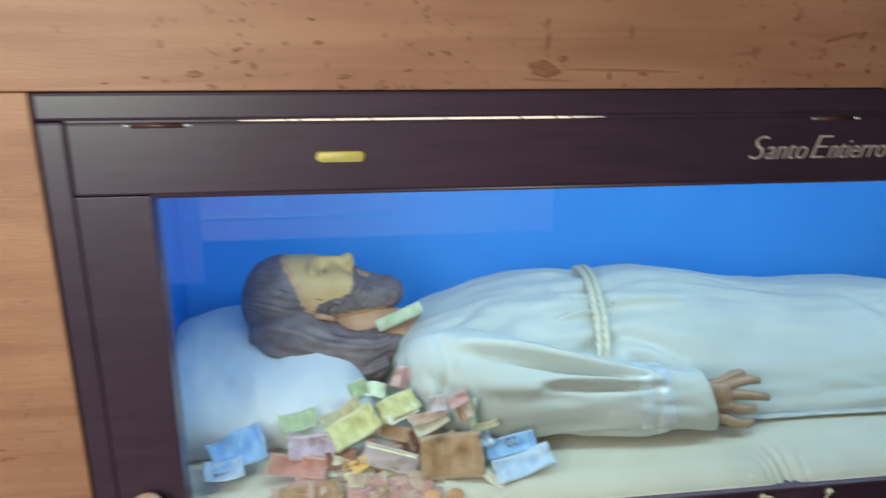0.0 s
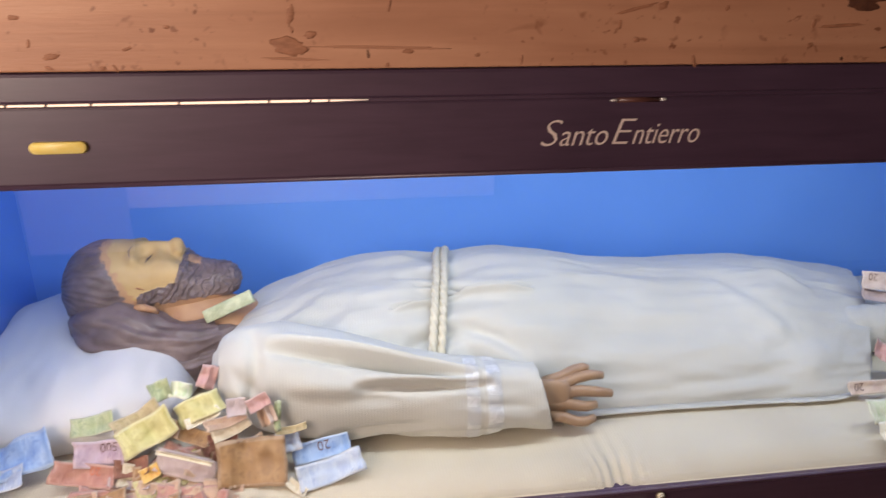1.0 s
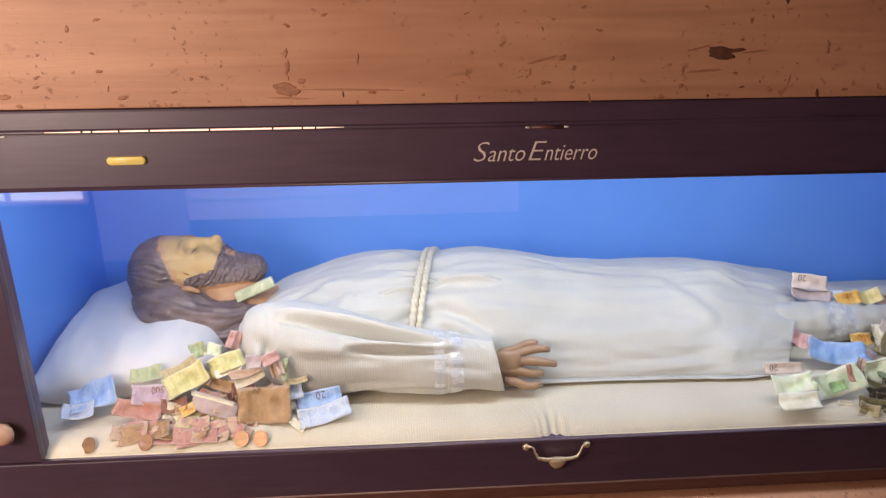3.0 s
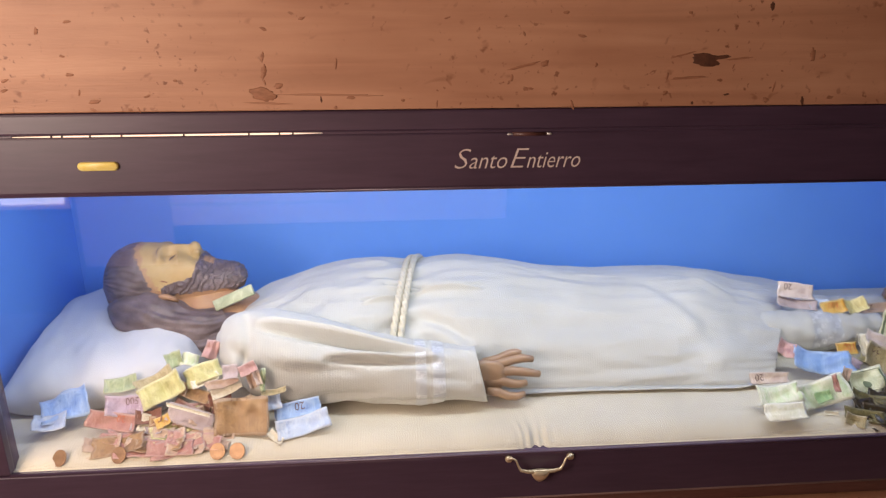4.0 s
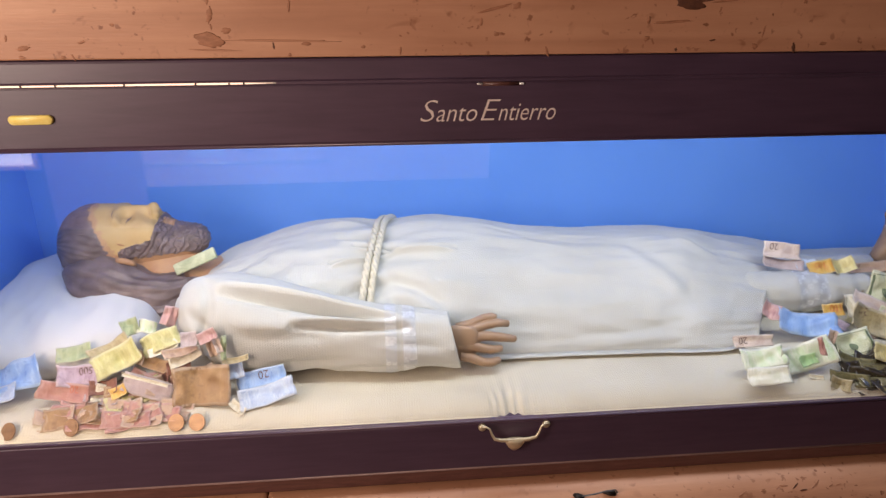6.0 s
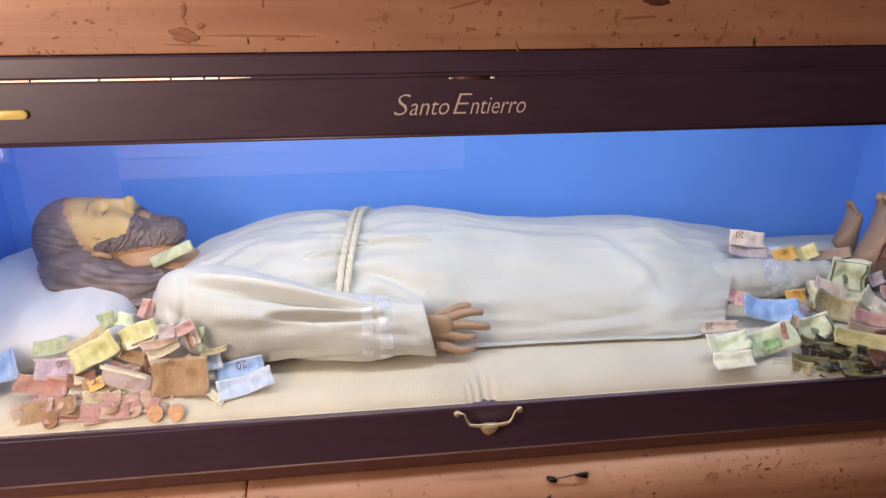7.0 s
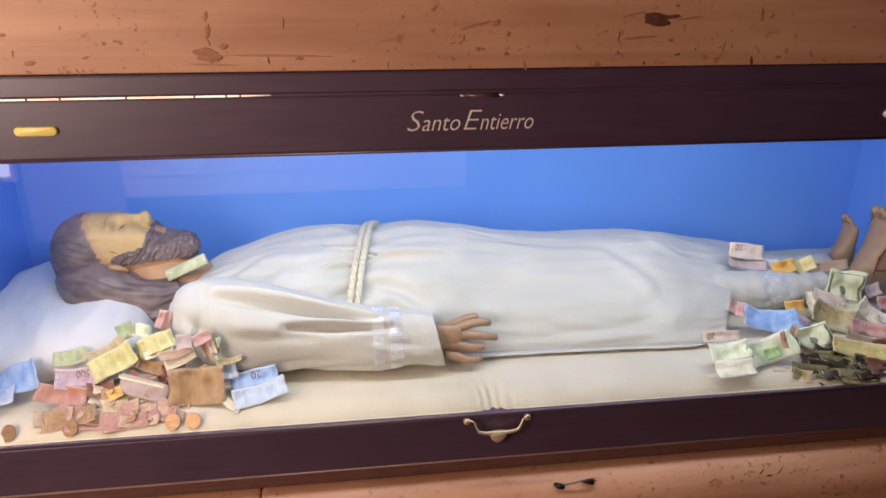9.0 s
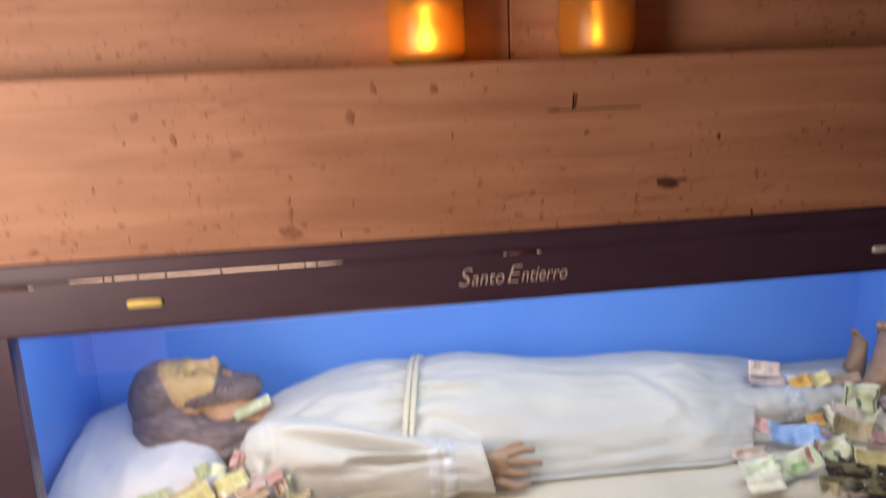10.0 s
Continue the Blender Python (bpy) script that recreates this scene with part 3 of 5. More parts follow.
def head(bm):
    """Skin, carved hair and beard as one skin round a point inside the head."""
    cx, cy, cz, nu, nv = -0.560, 0.435, 0.960, 360, 260
    th, ph = np.meshgrid(np.linspace(0.004, math.pi - 0.004, nv), np.arange(nu) * 2 * math.pi / nu, indexing="ij")
    way = np.stack([-np.cos(th), np.sin(th) * np.cos(ph), np.sin(th) * np.sin(ph)], -1)
    near, far = np.zeros(th.shape), np.full(th.shape, 0.26)
    for _ in range(30):
        mid = (near + far) / 2
        p = way * mid[..., None] + np.array((cx, 0, cz))
        p[..., 1] = np.abs(p[..., 1])
        inside = head_field(p) < 0
        near, far = np.where(inside, mid, near), np.where(inside, far, mid)
    def region(x, s, z):
        rag = 0.005 * noise.noise((x * 90, s * 90, z * 90)) + 0.003 * noise.noise((x * 190, s * 190, z * 190))
        line = -0.654 + (1.045 - z) * 0.56
        if z < 0.925:
            line += (0.925 - z) * 1.4
        if x < line + rag:
            return 3
        low, top = 0.952 + rag, smooth_curve(((-0.60, 0.965), (-0.575, 0.976), (-0.54, 0.986), (-0.527, 0.994), (-0.519, 1.022), (-0.50, 1.05)), [x])[0]
        if x > -0.592 and low - 0.02 * max(0, (x + 0.47) / 0.04) < z < top + rag:
            return 8 if abs(s) < 0.017 and -0.513 < x < -0.492 and z > 0.998 else 9
        if x < line + 0.013 + 2 * rag or (z < 0.966 + 2 * rag):
            return 5
        return 2
    verts, kinds = [], []
    for i in range(nv):
        row = []
        for k in range(nu):
            q = Vector((cx, 0, cz)) + Vector(way[i, k]) * float(far[i, k])
            kind = region(*q)
            d = 0.0
            if kind == 3:       # strands swept back from the brow and down behind the ear
                v = math.atan2(q.z - 0.95, abs(q.y) + 0.01)
                d = 0.0030 + 0.0007 * math.sin(v * 46 + 90 * q.x + 5 * noise.noise(q * 26)) + 0.0022 * noise.noise(q * 34) + 0.0012 * noise.noise(q * 95)
            elif kind == 9:     # short curls of the beard
                d = 0.0016 + 0.0012 * math.sin(430 * q.x - 260 * q.z + 6 * noise.noise(q * 60)) + 0.0022 * noise.noise(q * 120) + 0.0010 * noise.noise(q * 260)
            else:
                d = 0.0006 * noise.noise(q * 40)
            q = q + Vector(way[i, k]) * d
            row.append(bm.verts.new((q.x, cy + q.y, q.z)))
        verts.append(row)
    for a, b in zip(verts, verts[1:]):
        for k in range(nu):
            j = (k + 1) % nu
            f = bm.faces.new((a[k], a[j], b[j], b[k]))
            c = f.calc_center_median()
            kind = region(c.x, c.y - cy, c.z)
            f.material_index = {8: 5, 9: 3}.get(kind, kind)
    bm.faces.new(verts[0][::-1]).material_index = 3
    bm.faces.new(verts[-1]).material_index = 3
    # lash lines, brows and a painted scratch, laid on the skin
    def on(x, s, z0, lift):
        z = np.linspace(z0 - 0.03, z0 + 0.03, 240)
        f = head_field(np.stack([np.full(240, x), np.full(240, abs(s)), z], -1))
        inside = np.nonzero(f < 0)[0]
        return Vector((x, cy + s, (z[inside[-1]] if len(inside) else z0) + lift))
    for side in (-1, 1):
        tube([on(x, side * s, 1.020, 0.0004) for x, s in ((-0.570, 0.019), (-0.573, 0.026), (-0.574, 0.032), (-0.575, 0.038), (-0.577, 0.044))], [0.0005, 0.0014, 0.0017, 0.0014, 0.0005], 8, 3, bm)
        tube([on(x, side * s, 1.030, 0.0001) for x, s in ((-0.597, 0.012), (-0.602, 0.022), (-0.604, 0.032), (-0.602, 0.042), (-0.598, 0.050))], [0.0004, 0.0009, 0.0011, 0.0009, 0.0004], 8, 3, bm)
    for line in (((-0.600, 0.370, 0.986), (-0.590, 0.3675, 0.983), (-0.578, 0.366, 0.980)), ((-0.612, 0.372, 0.995), (-0.606, 0.370, 0.990), (-0.602, 0.370, 0.984))):
        tube(line, [0.0006, 0.0012, 0.0006], 6, 6, bm)


def statue():
    bm = bmesh.new()
    # robe
    xs = list(np.linspace(-0.47, 0.825, 260))
    hs, ws = smooth_curve(HEIGHT, xs), smooth_curve(HALF, xs)
    angles = [math.pi * k / 260 for k in range(261)] + [math.pi * (1 + k / 20) for k in range(1, 20)]
    loft([[robe_point(x, a, h, w) for a in angles] for x, h, w in zip(xs, hs, ws)], bm=bm, mat=0)
    # the hem of the robe, a thin turned edge that stands a little off the bed
    flap = []
    for x in np.linspace(0.09, 0.78, 90):
        p = Vector(robe_point(x, math.pi - 0.10, smooth_curve(HEIGHT, [x])[0], smooth_curve(HALF, [x])[0], 0.0015))
        q = Vector((p.x, p.y - 0.016, BEDZ + 0.0085 + 0.0012 * noise.noise((x * 15, 2, 2))))
        flap.append([p, q + Vector((0, 0, 0.0016)), q + Vector((0, -0.0012, 0.0004)), q - Vector((0, 0, 0.0006)), p - Vector((0, 0, 0.004))])
    loft(flap, bm=bm, mat=0)
    # sleeve: x, y centre, z centre, half depth, half height
    keys = [(-0.452, 0.235, 0.890, 0.030, 0.030), (-0.435, 0.225, 0.893, 0.055, 0.055), (-0.40, 0.212, 0.895, 0.075, 0.074), (-0.34, 0.203, 0.892, 0.085, 0.084), (-0.27, 0.192, 0.884, 0.085, 0.083),
            (-0.20, 0.184, 0.876, 0.073, 0.073), (-0.12, 0.171, 0.868, 0.064, 0.061), (-0.04, 0.157, 0.865, 0.056, 0.052), (0.02, 0.152, 0.862, 0.051, 0.050), (0.062, 0.148, 0.861, 0.050, 0.051)]
    sx = list(np.linspace(-0.452, 0.062, 130))
    cols = [smooth_curve([(k[0], k[i]) for k in keys], sx) for i in (1, 2, 3, 4)]
    rings = []
    for x, yc, zc, ry, rz in zip(sx, *cols):
        ring = []
        for k in range(110):
            a = 2 * math.pi * k / 110
            ca, sa = math.cos(a), math.sin(a)
            # deep folds sweeping from the shoulder and the elbow to the wrist
            d = crease(x, a, -0.37, 2.12, -0.03, 2.16, 0.030, -0.13) + crease(x, a, -0.24, 2.72, -0.02, 2.30, 0.026, -0.11) + crease(x, a, -0.34, 3.05, -0.16, 2.85, 0.008, -0.16) + crease(x, a, -0.29, 3.75, -0.12, 3.40, 0.007, 0.14)
            d += crease(x, a, -0.42, 2.6, -0.34, 3.4, 0.007, 0.2) + crease(x, a, -0.07, 2.9, 0.05, 3.1, 0.004, 0.15) + crease(x, a, -0.20, 4.0, 0.0, 3.7, 0.005, 0.15)
            d -= 0.013 * math.exp(-((x + 0.388 + 0.012 * math.sin(2 * a)) / 0.011) ** 2) * max(0, -ca) ** 0.5
            d += 0.007 * noise.noise((x * 7, ca * 1.4, sa * 1.4 + 7)) + 0.0025 * noise.noise((x * 20, ca * 3, sa * 3 + 3))
            band = 0.0015 if (-0.064 < x < -0.044 or -0.034 < x < -0.010) else 0.0
            if ca < 0 and sa < 0:      # the cloth rests full on the bed at its front
                ca, sa = -abs(ca) ** 0.62, -abs(sa) ** 0.80
            yy, zz = yc + (ry + d + band) * ca, zc + (rz + d + band) * sa
            slant = max(0, (x + 0.02) / 0.08) * (0.86 - zz) * 0.22
            ring.append((x + slant, yy, max(zz, BEDZ + 0.002)))
        rings.append(ring)
    n0 = len(bm.faces)
    loft(rings, bm=bm, mat=0)
    bm.faces.ensure_lookup_table()
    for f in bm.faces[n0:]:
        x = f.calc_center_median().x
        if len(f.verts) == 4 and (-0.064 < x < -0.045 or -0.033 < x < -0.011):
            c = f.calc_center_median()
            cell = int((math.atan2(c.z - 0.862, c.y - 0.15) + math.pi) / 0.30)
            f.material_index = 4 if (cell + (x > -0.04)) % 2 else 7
    # hand, on a slope against the robe
    tube(((0.043, 0.143, 0.854), (0.061, 0.140, 0.855), (0.079, 0.137, 0.853), (0.095, 0.136, 0.852), (0.107, 0.138, 0.849)), [0.0105, 0.0120, 0.0125, 0.0115, 0.006], 24, 1, bm, 2.9)
    for path, r in ((((0.066, 0.151, 0.879), (0.096, 0.157, 0.882), (0.119, 0.164, 0.889), (0.135, 0.167, 0.890), (0.143, 0.167, 0.888)), 0.0085),
                   (((0.069, 0.144, 0.872), (0.093, 0.146, 0.875), (0.121, 0.152, 0.881), (0.144, 0.155, 0.883), (0.165, 0.156, 0.880)), 0.0092),
                   (((0.068, 0.139, 0.863), (0.094, 0.139, 0.865), (0.123, 0.140, 0.864), (0.151, 0.140, 0.860), (0.176, 0.139, 0.856)), 0.0094),
                   (((0.069, 0.133, 0.850), (0.095, 0.132, 0.850), (0.115, 0.130, 0.844), (0.133, 0.131, 0.840), (0.150, 0.133, 0.841)), 0.0090),
                   (((0.072, 0.124, 0.832), (0.093, 0.121, 0.830), (0.113, 0.118, 0.822), (0.130, 0.119, 0.820), (0.145, 0.123, 0.823)), 0.0086)):
        tip = Vector(path[-1]) + (Vector(path[-1]) - Vector(path[-2])) * 0.12
        tube([*path, tip], [r * 0.95, r * 1.05, r * 0.98, r * 0.92, r * 0.72, r * 0.25], 14, 1, bm)
    head(bm)
    # ear and neck
    tube([(-0.594, 0.362, 0.946), (-0.590, 0.352, 0.954), (-0.577, 0.348, 0.955), (-0.564, 0.352, 0.948), (-0.560, 0.358, 0.940)], [0.004, 0.0062, 0.0062, 0.0055, 0.0035], 10, 5, bm)
    tube([(-0.588, 0.358, 0.940), (-0.578, 0.354, 0.943), (-0.568, 0.358, 0.938)], [0.004, 0.006, 0.004], 10, 5, bm)
    tube([(-0.56, 0.42, 0.90), (-0.50, 0.415, 0.895), (-0.44, 0.41, 0.880), (-0.36, 0.405, 0.862)], [0.060, 0.058, 0.056, 0.055], 28, 5, bm)
    # long hair falling to the shoulder
    for path, rads, seed in ((((-0.690, 0.43, 0.930), (-0.676, 0.40, 0.912), (-0.645, 0.375, 0.905), (-0.605, 0.36, 0.898), (-0.555, 0.348, 0.885), (-0.505, 0.348, 0.882), (-0.462, 0.362, 0.892)), (0.020, 0.046, 0.060, 0.058, 0.048, 0.042, 0.028), 2),
                             (((-0.640, 0.372, 0.945), (-0.605, 0.355, 0.920), (-0.565, 0.345, 0.895), (-0.520, 0.342, 0.886), (-0.470, 0.352, 0.886), (-0.430, 0.372, 0.890)), (0.016, 0.024, 0.026, 0.028, 0.026, 0.018), 5),
                             (((-0.60, 0.36, 0.880), (-0.56, 0.335, 0.862), (-0.51, 0.325, 0.855), (-0.465, 0.335, 0.868)), (0.030, 0.034, 0.032, 0.018), 8)):
        pts = [Vector(p) for p in path]
        ts = [i / (len(pts) - 1) for i in range(len(pts))]
        us = list(np.linspace(0, 1, 70))
        c = [smooth_curve(list(zip(ts, [p[i] for p in pts])), us) for i in range(3)]
        rr = smooth_curve(list(zip(ts, rads)), us)
        rings = []
        for i, u in enumerate(us):
            p = Vector((c[0][i], c[1][i], c[2][i]))
            j, k0 = min(i + 1, 69), max(i - 1, 0)
            dirn = Vector((c[0][j] - c[0][k0], c[1][j] - c[1][k0], c[2][j] - c[2][k0])).normalized()
            s1 = dirn.cross(Vector((0, 0, 1))).normalized()
            s2 = s1.cross(dirn)
            ring = []
            for k in range(80):
                a = 2 * math.pi * k / 80
                wave = math.sin(15 * a + 7 * u + 3.5 * noise.noise((u * 5 + seed, math.cos(a) * 1.5, math.sin(a) * 1.5)))
                r = rr[i] * (1 + 0.028 * wave + 0.050 * math.sin(23 * a + 9 * u + 5 * noise.noise((u * 8, math.cos(a) * 2, seed))) * noise.noise((u * 9 + seed, a * 2, 1)) + 0.15 * noise.noise((u * 7, math.cos(a) * 2 + seed, math.sin(a) * 2)))
                q = p + s1 * (r * math.cos(a)) + s2 * (r * math.sin(a))
                ring.append((q.x, q.y, max(q.z, BEDZ + 0.002)))
            rings.append(ring)
        loft(rings, bm=bm, mat=3)
    # legs in lace trousers
    for y, z, end in ((0.315, 0.842, 0.985), (0.452, 0.828, 1.085)):
        lx = list(np.linspace(0.62, end, 60))
        rings = []
        for x in lx:
            r = 0.046 - 0.012 * min(1, max(0, (x - 0.86) / 0.10)) + 0.0010 * math.sin(x * 150)
            rings.append([(x, y + (r + 0.007 * noise.noise((x * 22, math.cos(a) * 2, math.sin(a) * 2))) * math.cos(a), max(BEDZ + 0.002, z + r * math.sin(a))) for a in (2 * math.pi * k / 48 for k in range(48))])
        n0 = len(bm.faces)
        loft(rings, bm=bm, mat=0)
        bm.faces.ensure_lookup_table()
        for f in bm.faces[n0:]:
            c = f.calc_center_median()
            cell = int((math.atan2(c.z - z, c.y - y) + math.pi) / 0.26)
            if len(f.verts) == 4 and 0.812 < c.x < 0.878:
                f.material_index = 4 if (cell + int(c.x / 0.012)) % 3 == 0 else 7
        tube([(0.92, y, z), (0.99, y, z - 0.002), (1.05, y, z - 0.004), (1.11, y, z - 0.008)], [0.033, 0.031, 0.030, 0.030], 20, 1, bm)
    # feet, toes up: z, x centre, half length, half width
    for y, k, lean in ((0.325, 1.0, 0.0), (0.462, 0.72, 0.02)):
        rings = []
        for z, xc, rx, ry in ((0.800, 1.130, 0.018, 0.022), (0.808, 1.128, 0.034, 0.032), (0.830, 1.123, 0.047, 0.036), (0.860, 1.118, 0.054, 0.038), (0.890, 1.117, 0.047, 0.040), (0.920, 1.116, 0.036, 0.042), (0.950, 1.115, 0.027, 0.044), (0.975, 1.112, 0.021, 0.045), (0.990, 1.109, 0.015, 0.042), (0.996, 1.108, 0.008, 0.036)):
            rings.append([(xc - 0.020 + 0.030 * (z - 0.80) / 0.2 + lean + rx * k ** 1.5 * math.cos(a), y + ry * k ** 1.5 * math.sin(a), BEDZ + (z - BEDZ) * k) for a in (2 * math.pi * j / 30 for j in range(30))])
        loft(rings, bm=bm, mat=1)
        for j, (dy, zt, r) in enumerate(((0.034, 1.016, 0.0125), (0.015, 1.020, 0.0095), (-0.001, 1.014, 0.009), (-0.017, 1.006, 0.0085), (-0.032, 0.997, 0.008))):
            zt, dy, r = BEDZ + (zt - BEDZ) * k, dy * k ** 1.5, r * k ** 1.5
            tube([(1.120 + lean, y + dy, zt - 0.035), (1.118 + lean, y + dy, zt - 0.015), (1.111 + lean, y + dy, zt - 0.004), (1.107 + lean, y + dy, zt + 0.002)], [r, r * 1.05, r, r * 0.4], 12, 1, bm)
    for p in (((1.085, 0.286, 0.925), (1.082, 0.284, 0.900), (1.078, 0.283, 0.880)), ((1.083, 0.285, 0.905), (1.092, 0.284, 0.935), (1.100, 0.283, 0.955)), ((1.083, 0.285, 0.890), (1.105, 0.285, 0.888), (1.120, 0.286, 0.887))):
        tube(p, 0.0016, 6, 6, bm)
    return bm


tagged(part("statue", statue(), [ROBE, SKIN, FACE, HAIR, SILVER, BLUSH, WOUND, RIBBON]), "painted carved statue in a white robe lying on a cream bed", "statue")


def rope_belt():
    """A doubled, twisted cord laid over the robe."""
    bm = bmesh.new()
    for off in (0.0, 0.0150):
        pts = []
        for i in range(520):
            u = i / 519
            a = 2.95 - 2.3 * u
            x = -0.118 + 0.082 * u + off * (1 - 0.15 * u) - 0.006 * math.sin(3 * u)
            h, w = smooth_curve(HEIGHT, [x])[0], smooth_curve(HALF, [x])[0]
            pts.append(Vector(robe_point(x, a, h, w, 0.0095, False)))
        rings, run = [], 0.0
        for i, p in enumerate(pts):
            d = (pts[min(i + 1, 519)] - pts[max(i - 1, 0)]).normalized()
            run += (pts[i] - pts[i - 1]).length if i else 0
            u1 = d.cross(Vector((1, 0, 0))).normalized()
            u2 = u1.cross(d)
            rings.append([p + u1 * (r * math.cos(a)) + u2 * (r * math.sin(a)) for a, r in ((b, 0.0064 * (1 + 0.17 * math.cos(3 * (b - 120 * run)))) for b in (2 * math.pi * k / 24 for k in range(24)))])
        loft(rings, bm=bm)
    return bm


tagged(part("rope_belt", rope_belt(), ROPE), "doubled cream twisted cord tied round the white robe", "rope belt")

# ---- fittings of the case ----
def text_mesh(text, size, shear=0.0, width=None, thick=0.0004, thin=0.006):
    """The mesh of a piece of lettering, its lower left corner at the origin."""
    cu = bpy.data.curves.new("text", "FONT")
    cu.body, cu.size, cu.shear, cu.extrude, cu.resolution_u, cu.offset = text, size, shear, thick, 3, -size * thin
    tmp = new("tmp_text", cu)
    bpy.context.view_layer.update()
    me = bpy.data.meshes.new_from_object(tmp.evaluated_get(bpy.context.evaluated_depsgraph_get()))
    bpy.data.objects.remove(tmp)
    bpy.data.curves.remove(cu)
    low, high = min(v.co.x for v in me.vertices), max(v.co.x for v in me.vertices)
    for v in me.vertices:
        v.co.x = (v.co.x - low) * (width / (high - low) if width else 1.0)
    return me


def rail_words():
    """The two words on the top rail, with tall first letters."""
    bm = bmesh.new()
    for text, size, x, width in (("S", 0.046, -0.0055, 0.0255), ("anto", 0.038, 0.0175, 0.0590), ("E", 0.046, 0.0818, 0.0285), ("ntierro", 0.038, 0.1075, 0.0840)):
        me = text_mesh(text, size, 0.30, width, thin=0.016 if len(text) == 1 else 0.007)
        me.transform(pose(x, -0.0042, 1.2975, 90, 0, 0))
        bm.from_mesh(me)
        bpy.data.meshes.remove(me)
    return bm


part("lettering", rail_words(), LETTER, case, "pale painted words on the dark top rail", False)


HZ = 1.3500


def hinge(x0, x1):
    """A dark barrel hinge let into the joint of the lid, its pin ends near white to imitate glints."""
    h = part("hinge", tube([(x0, -0.003, HZ), (x1, -0.003, HZ)], 0.0030, 12), MOULD, case, "dark brown hinge, pin ends coloured near white as glints")
    for x, s in ((x0, -1), (x1, 1)):
        part("pin", tube([(x, -0.0055, HZ + 0.0004), (x + s * 0.006, -0.0055, HZ + 0.0004), (x + s * 0.008, -0.0055, HZ + 0.0004)], [0.0017, 0.0017, 0.0008], 10), STEEL, h)


hinge(0.083, 0.136)
hinge(-0.775, -0.715)


def plate(x0, x1, z, mat, label):
    """A small rounded metal plate pull on the top rail."""
    bm = bmesh.new()
    n, w, r = 12, (x1 - x0) / 2, 0.0065
    cx = (x0 + x1) / 2
    ring = [(cx + (w - r) + r * math.cos(a), z + r * math.sin(a)) for a in np.linspace(-math.pi / 2, math.pi / 2, n)]
    ring += [(cx - (w - r) + r * math.cos(a), z + r * math.sin(a)) for a in np.linspace(math.pi / 2, 3 * math.pi / 2, n)]
    loft([[(cx + (x - cx) * k, y, z + (zz - z) * k) for x, zz in ring] for y, k in ((-0.003, 1.0), (-0.0075, 1.0), (-0.0095, 0.9))], bm=bm)
    part("pull_plate", bm, mat, case, label)


plate(-0.566, -0.507, 1.311, BRASS_GLARE, "yellow brass pull plate coloured bright for its lamp reflection")
plate(0.783, 0.842, 1.308, STEEL, "bright steel pull plate")


def bail_handle(cx, z):
    h = part("handle", tube([(cx - 0.056, -0.008, z - 0.006), (cx - 0.058, -0.013, z + 0.001), (cx - 0.052, -0.017, z + 0.005), (cx - 0.045, -0.018, z + 0.001), (cx - 0.041, -0.019, z - 0.010),
                             (cx - 0.036, -0.020, z - 0.019), (cx - 0.024, -0.020, z - 0.0225), (cx, -0.020, z - 0.0235), (cx + 0.024, -0.020, z - 0.0225), (cx + 0.036, -0.020, z - 0.019),
                             (cx + 0.041, -0.019, z - 0.010), (cx + 0.045, -0.018, z + 0.001), (cx + 0.052, -0.017, z + 0.005), (cx + 0.058, -0.013, z + 0.001), (cx + 0.056, -0.008, z - 0.006)],
                            [0.0013, 0.0017, 0.0018, 0.0018, 0.0020, 0.0028, 0.0034, 0.0038, 0.0034, 0.0028, 0.0020, 0.0018, 0.0018, 0.0017, 0.0013], 12), BRASS, case, "worn brass bail handle")
    for s in (-1, 1):
        part("rosette", tube([(cx + s * 0.056, -0.0035, z - 0.004), (cx + s * 0.056, -0.008, z - 0.004), (cx + s * 0.056, -0.011, z - 0.004)], [0.007, 0.0065, 0.003], 16), BRASS, h)
    drop = tube([(cx, -0.019, z - 0.022), (cx, -0.019, z - 0.030), (cx, -0.017, z - 0.040), (cx, -0.014, z - 0.048)], [0.018, 0.016, 0.011, 0.004], 16, squash=0.35)
    part("escutcheon", drop, BRASS, h, "worn brass shield drop")


bail_handle(0.151, 0.770)
knob = part("knob", tube([(-0.806, -0.003, 0.850), (-0.806, -0.012, 0.850), (-0.806, -0.018, 0.850), (-0.806, -0.026, 0.850), (-0.806, -0.034, 0.850), (-0.806, -0.037, 0.850)], [0.010, 0.009, 0.018, 0.022, 0.015, 0.004], 24), PALE, case, "pale rounded wooden knob")
part("lamp_tube", tube([(-0.75, 0.055, 1.352), (1.15, 0.055, 1.352)], 0.008, 10), STEEL, case, "lamp tube behind the top rail")

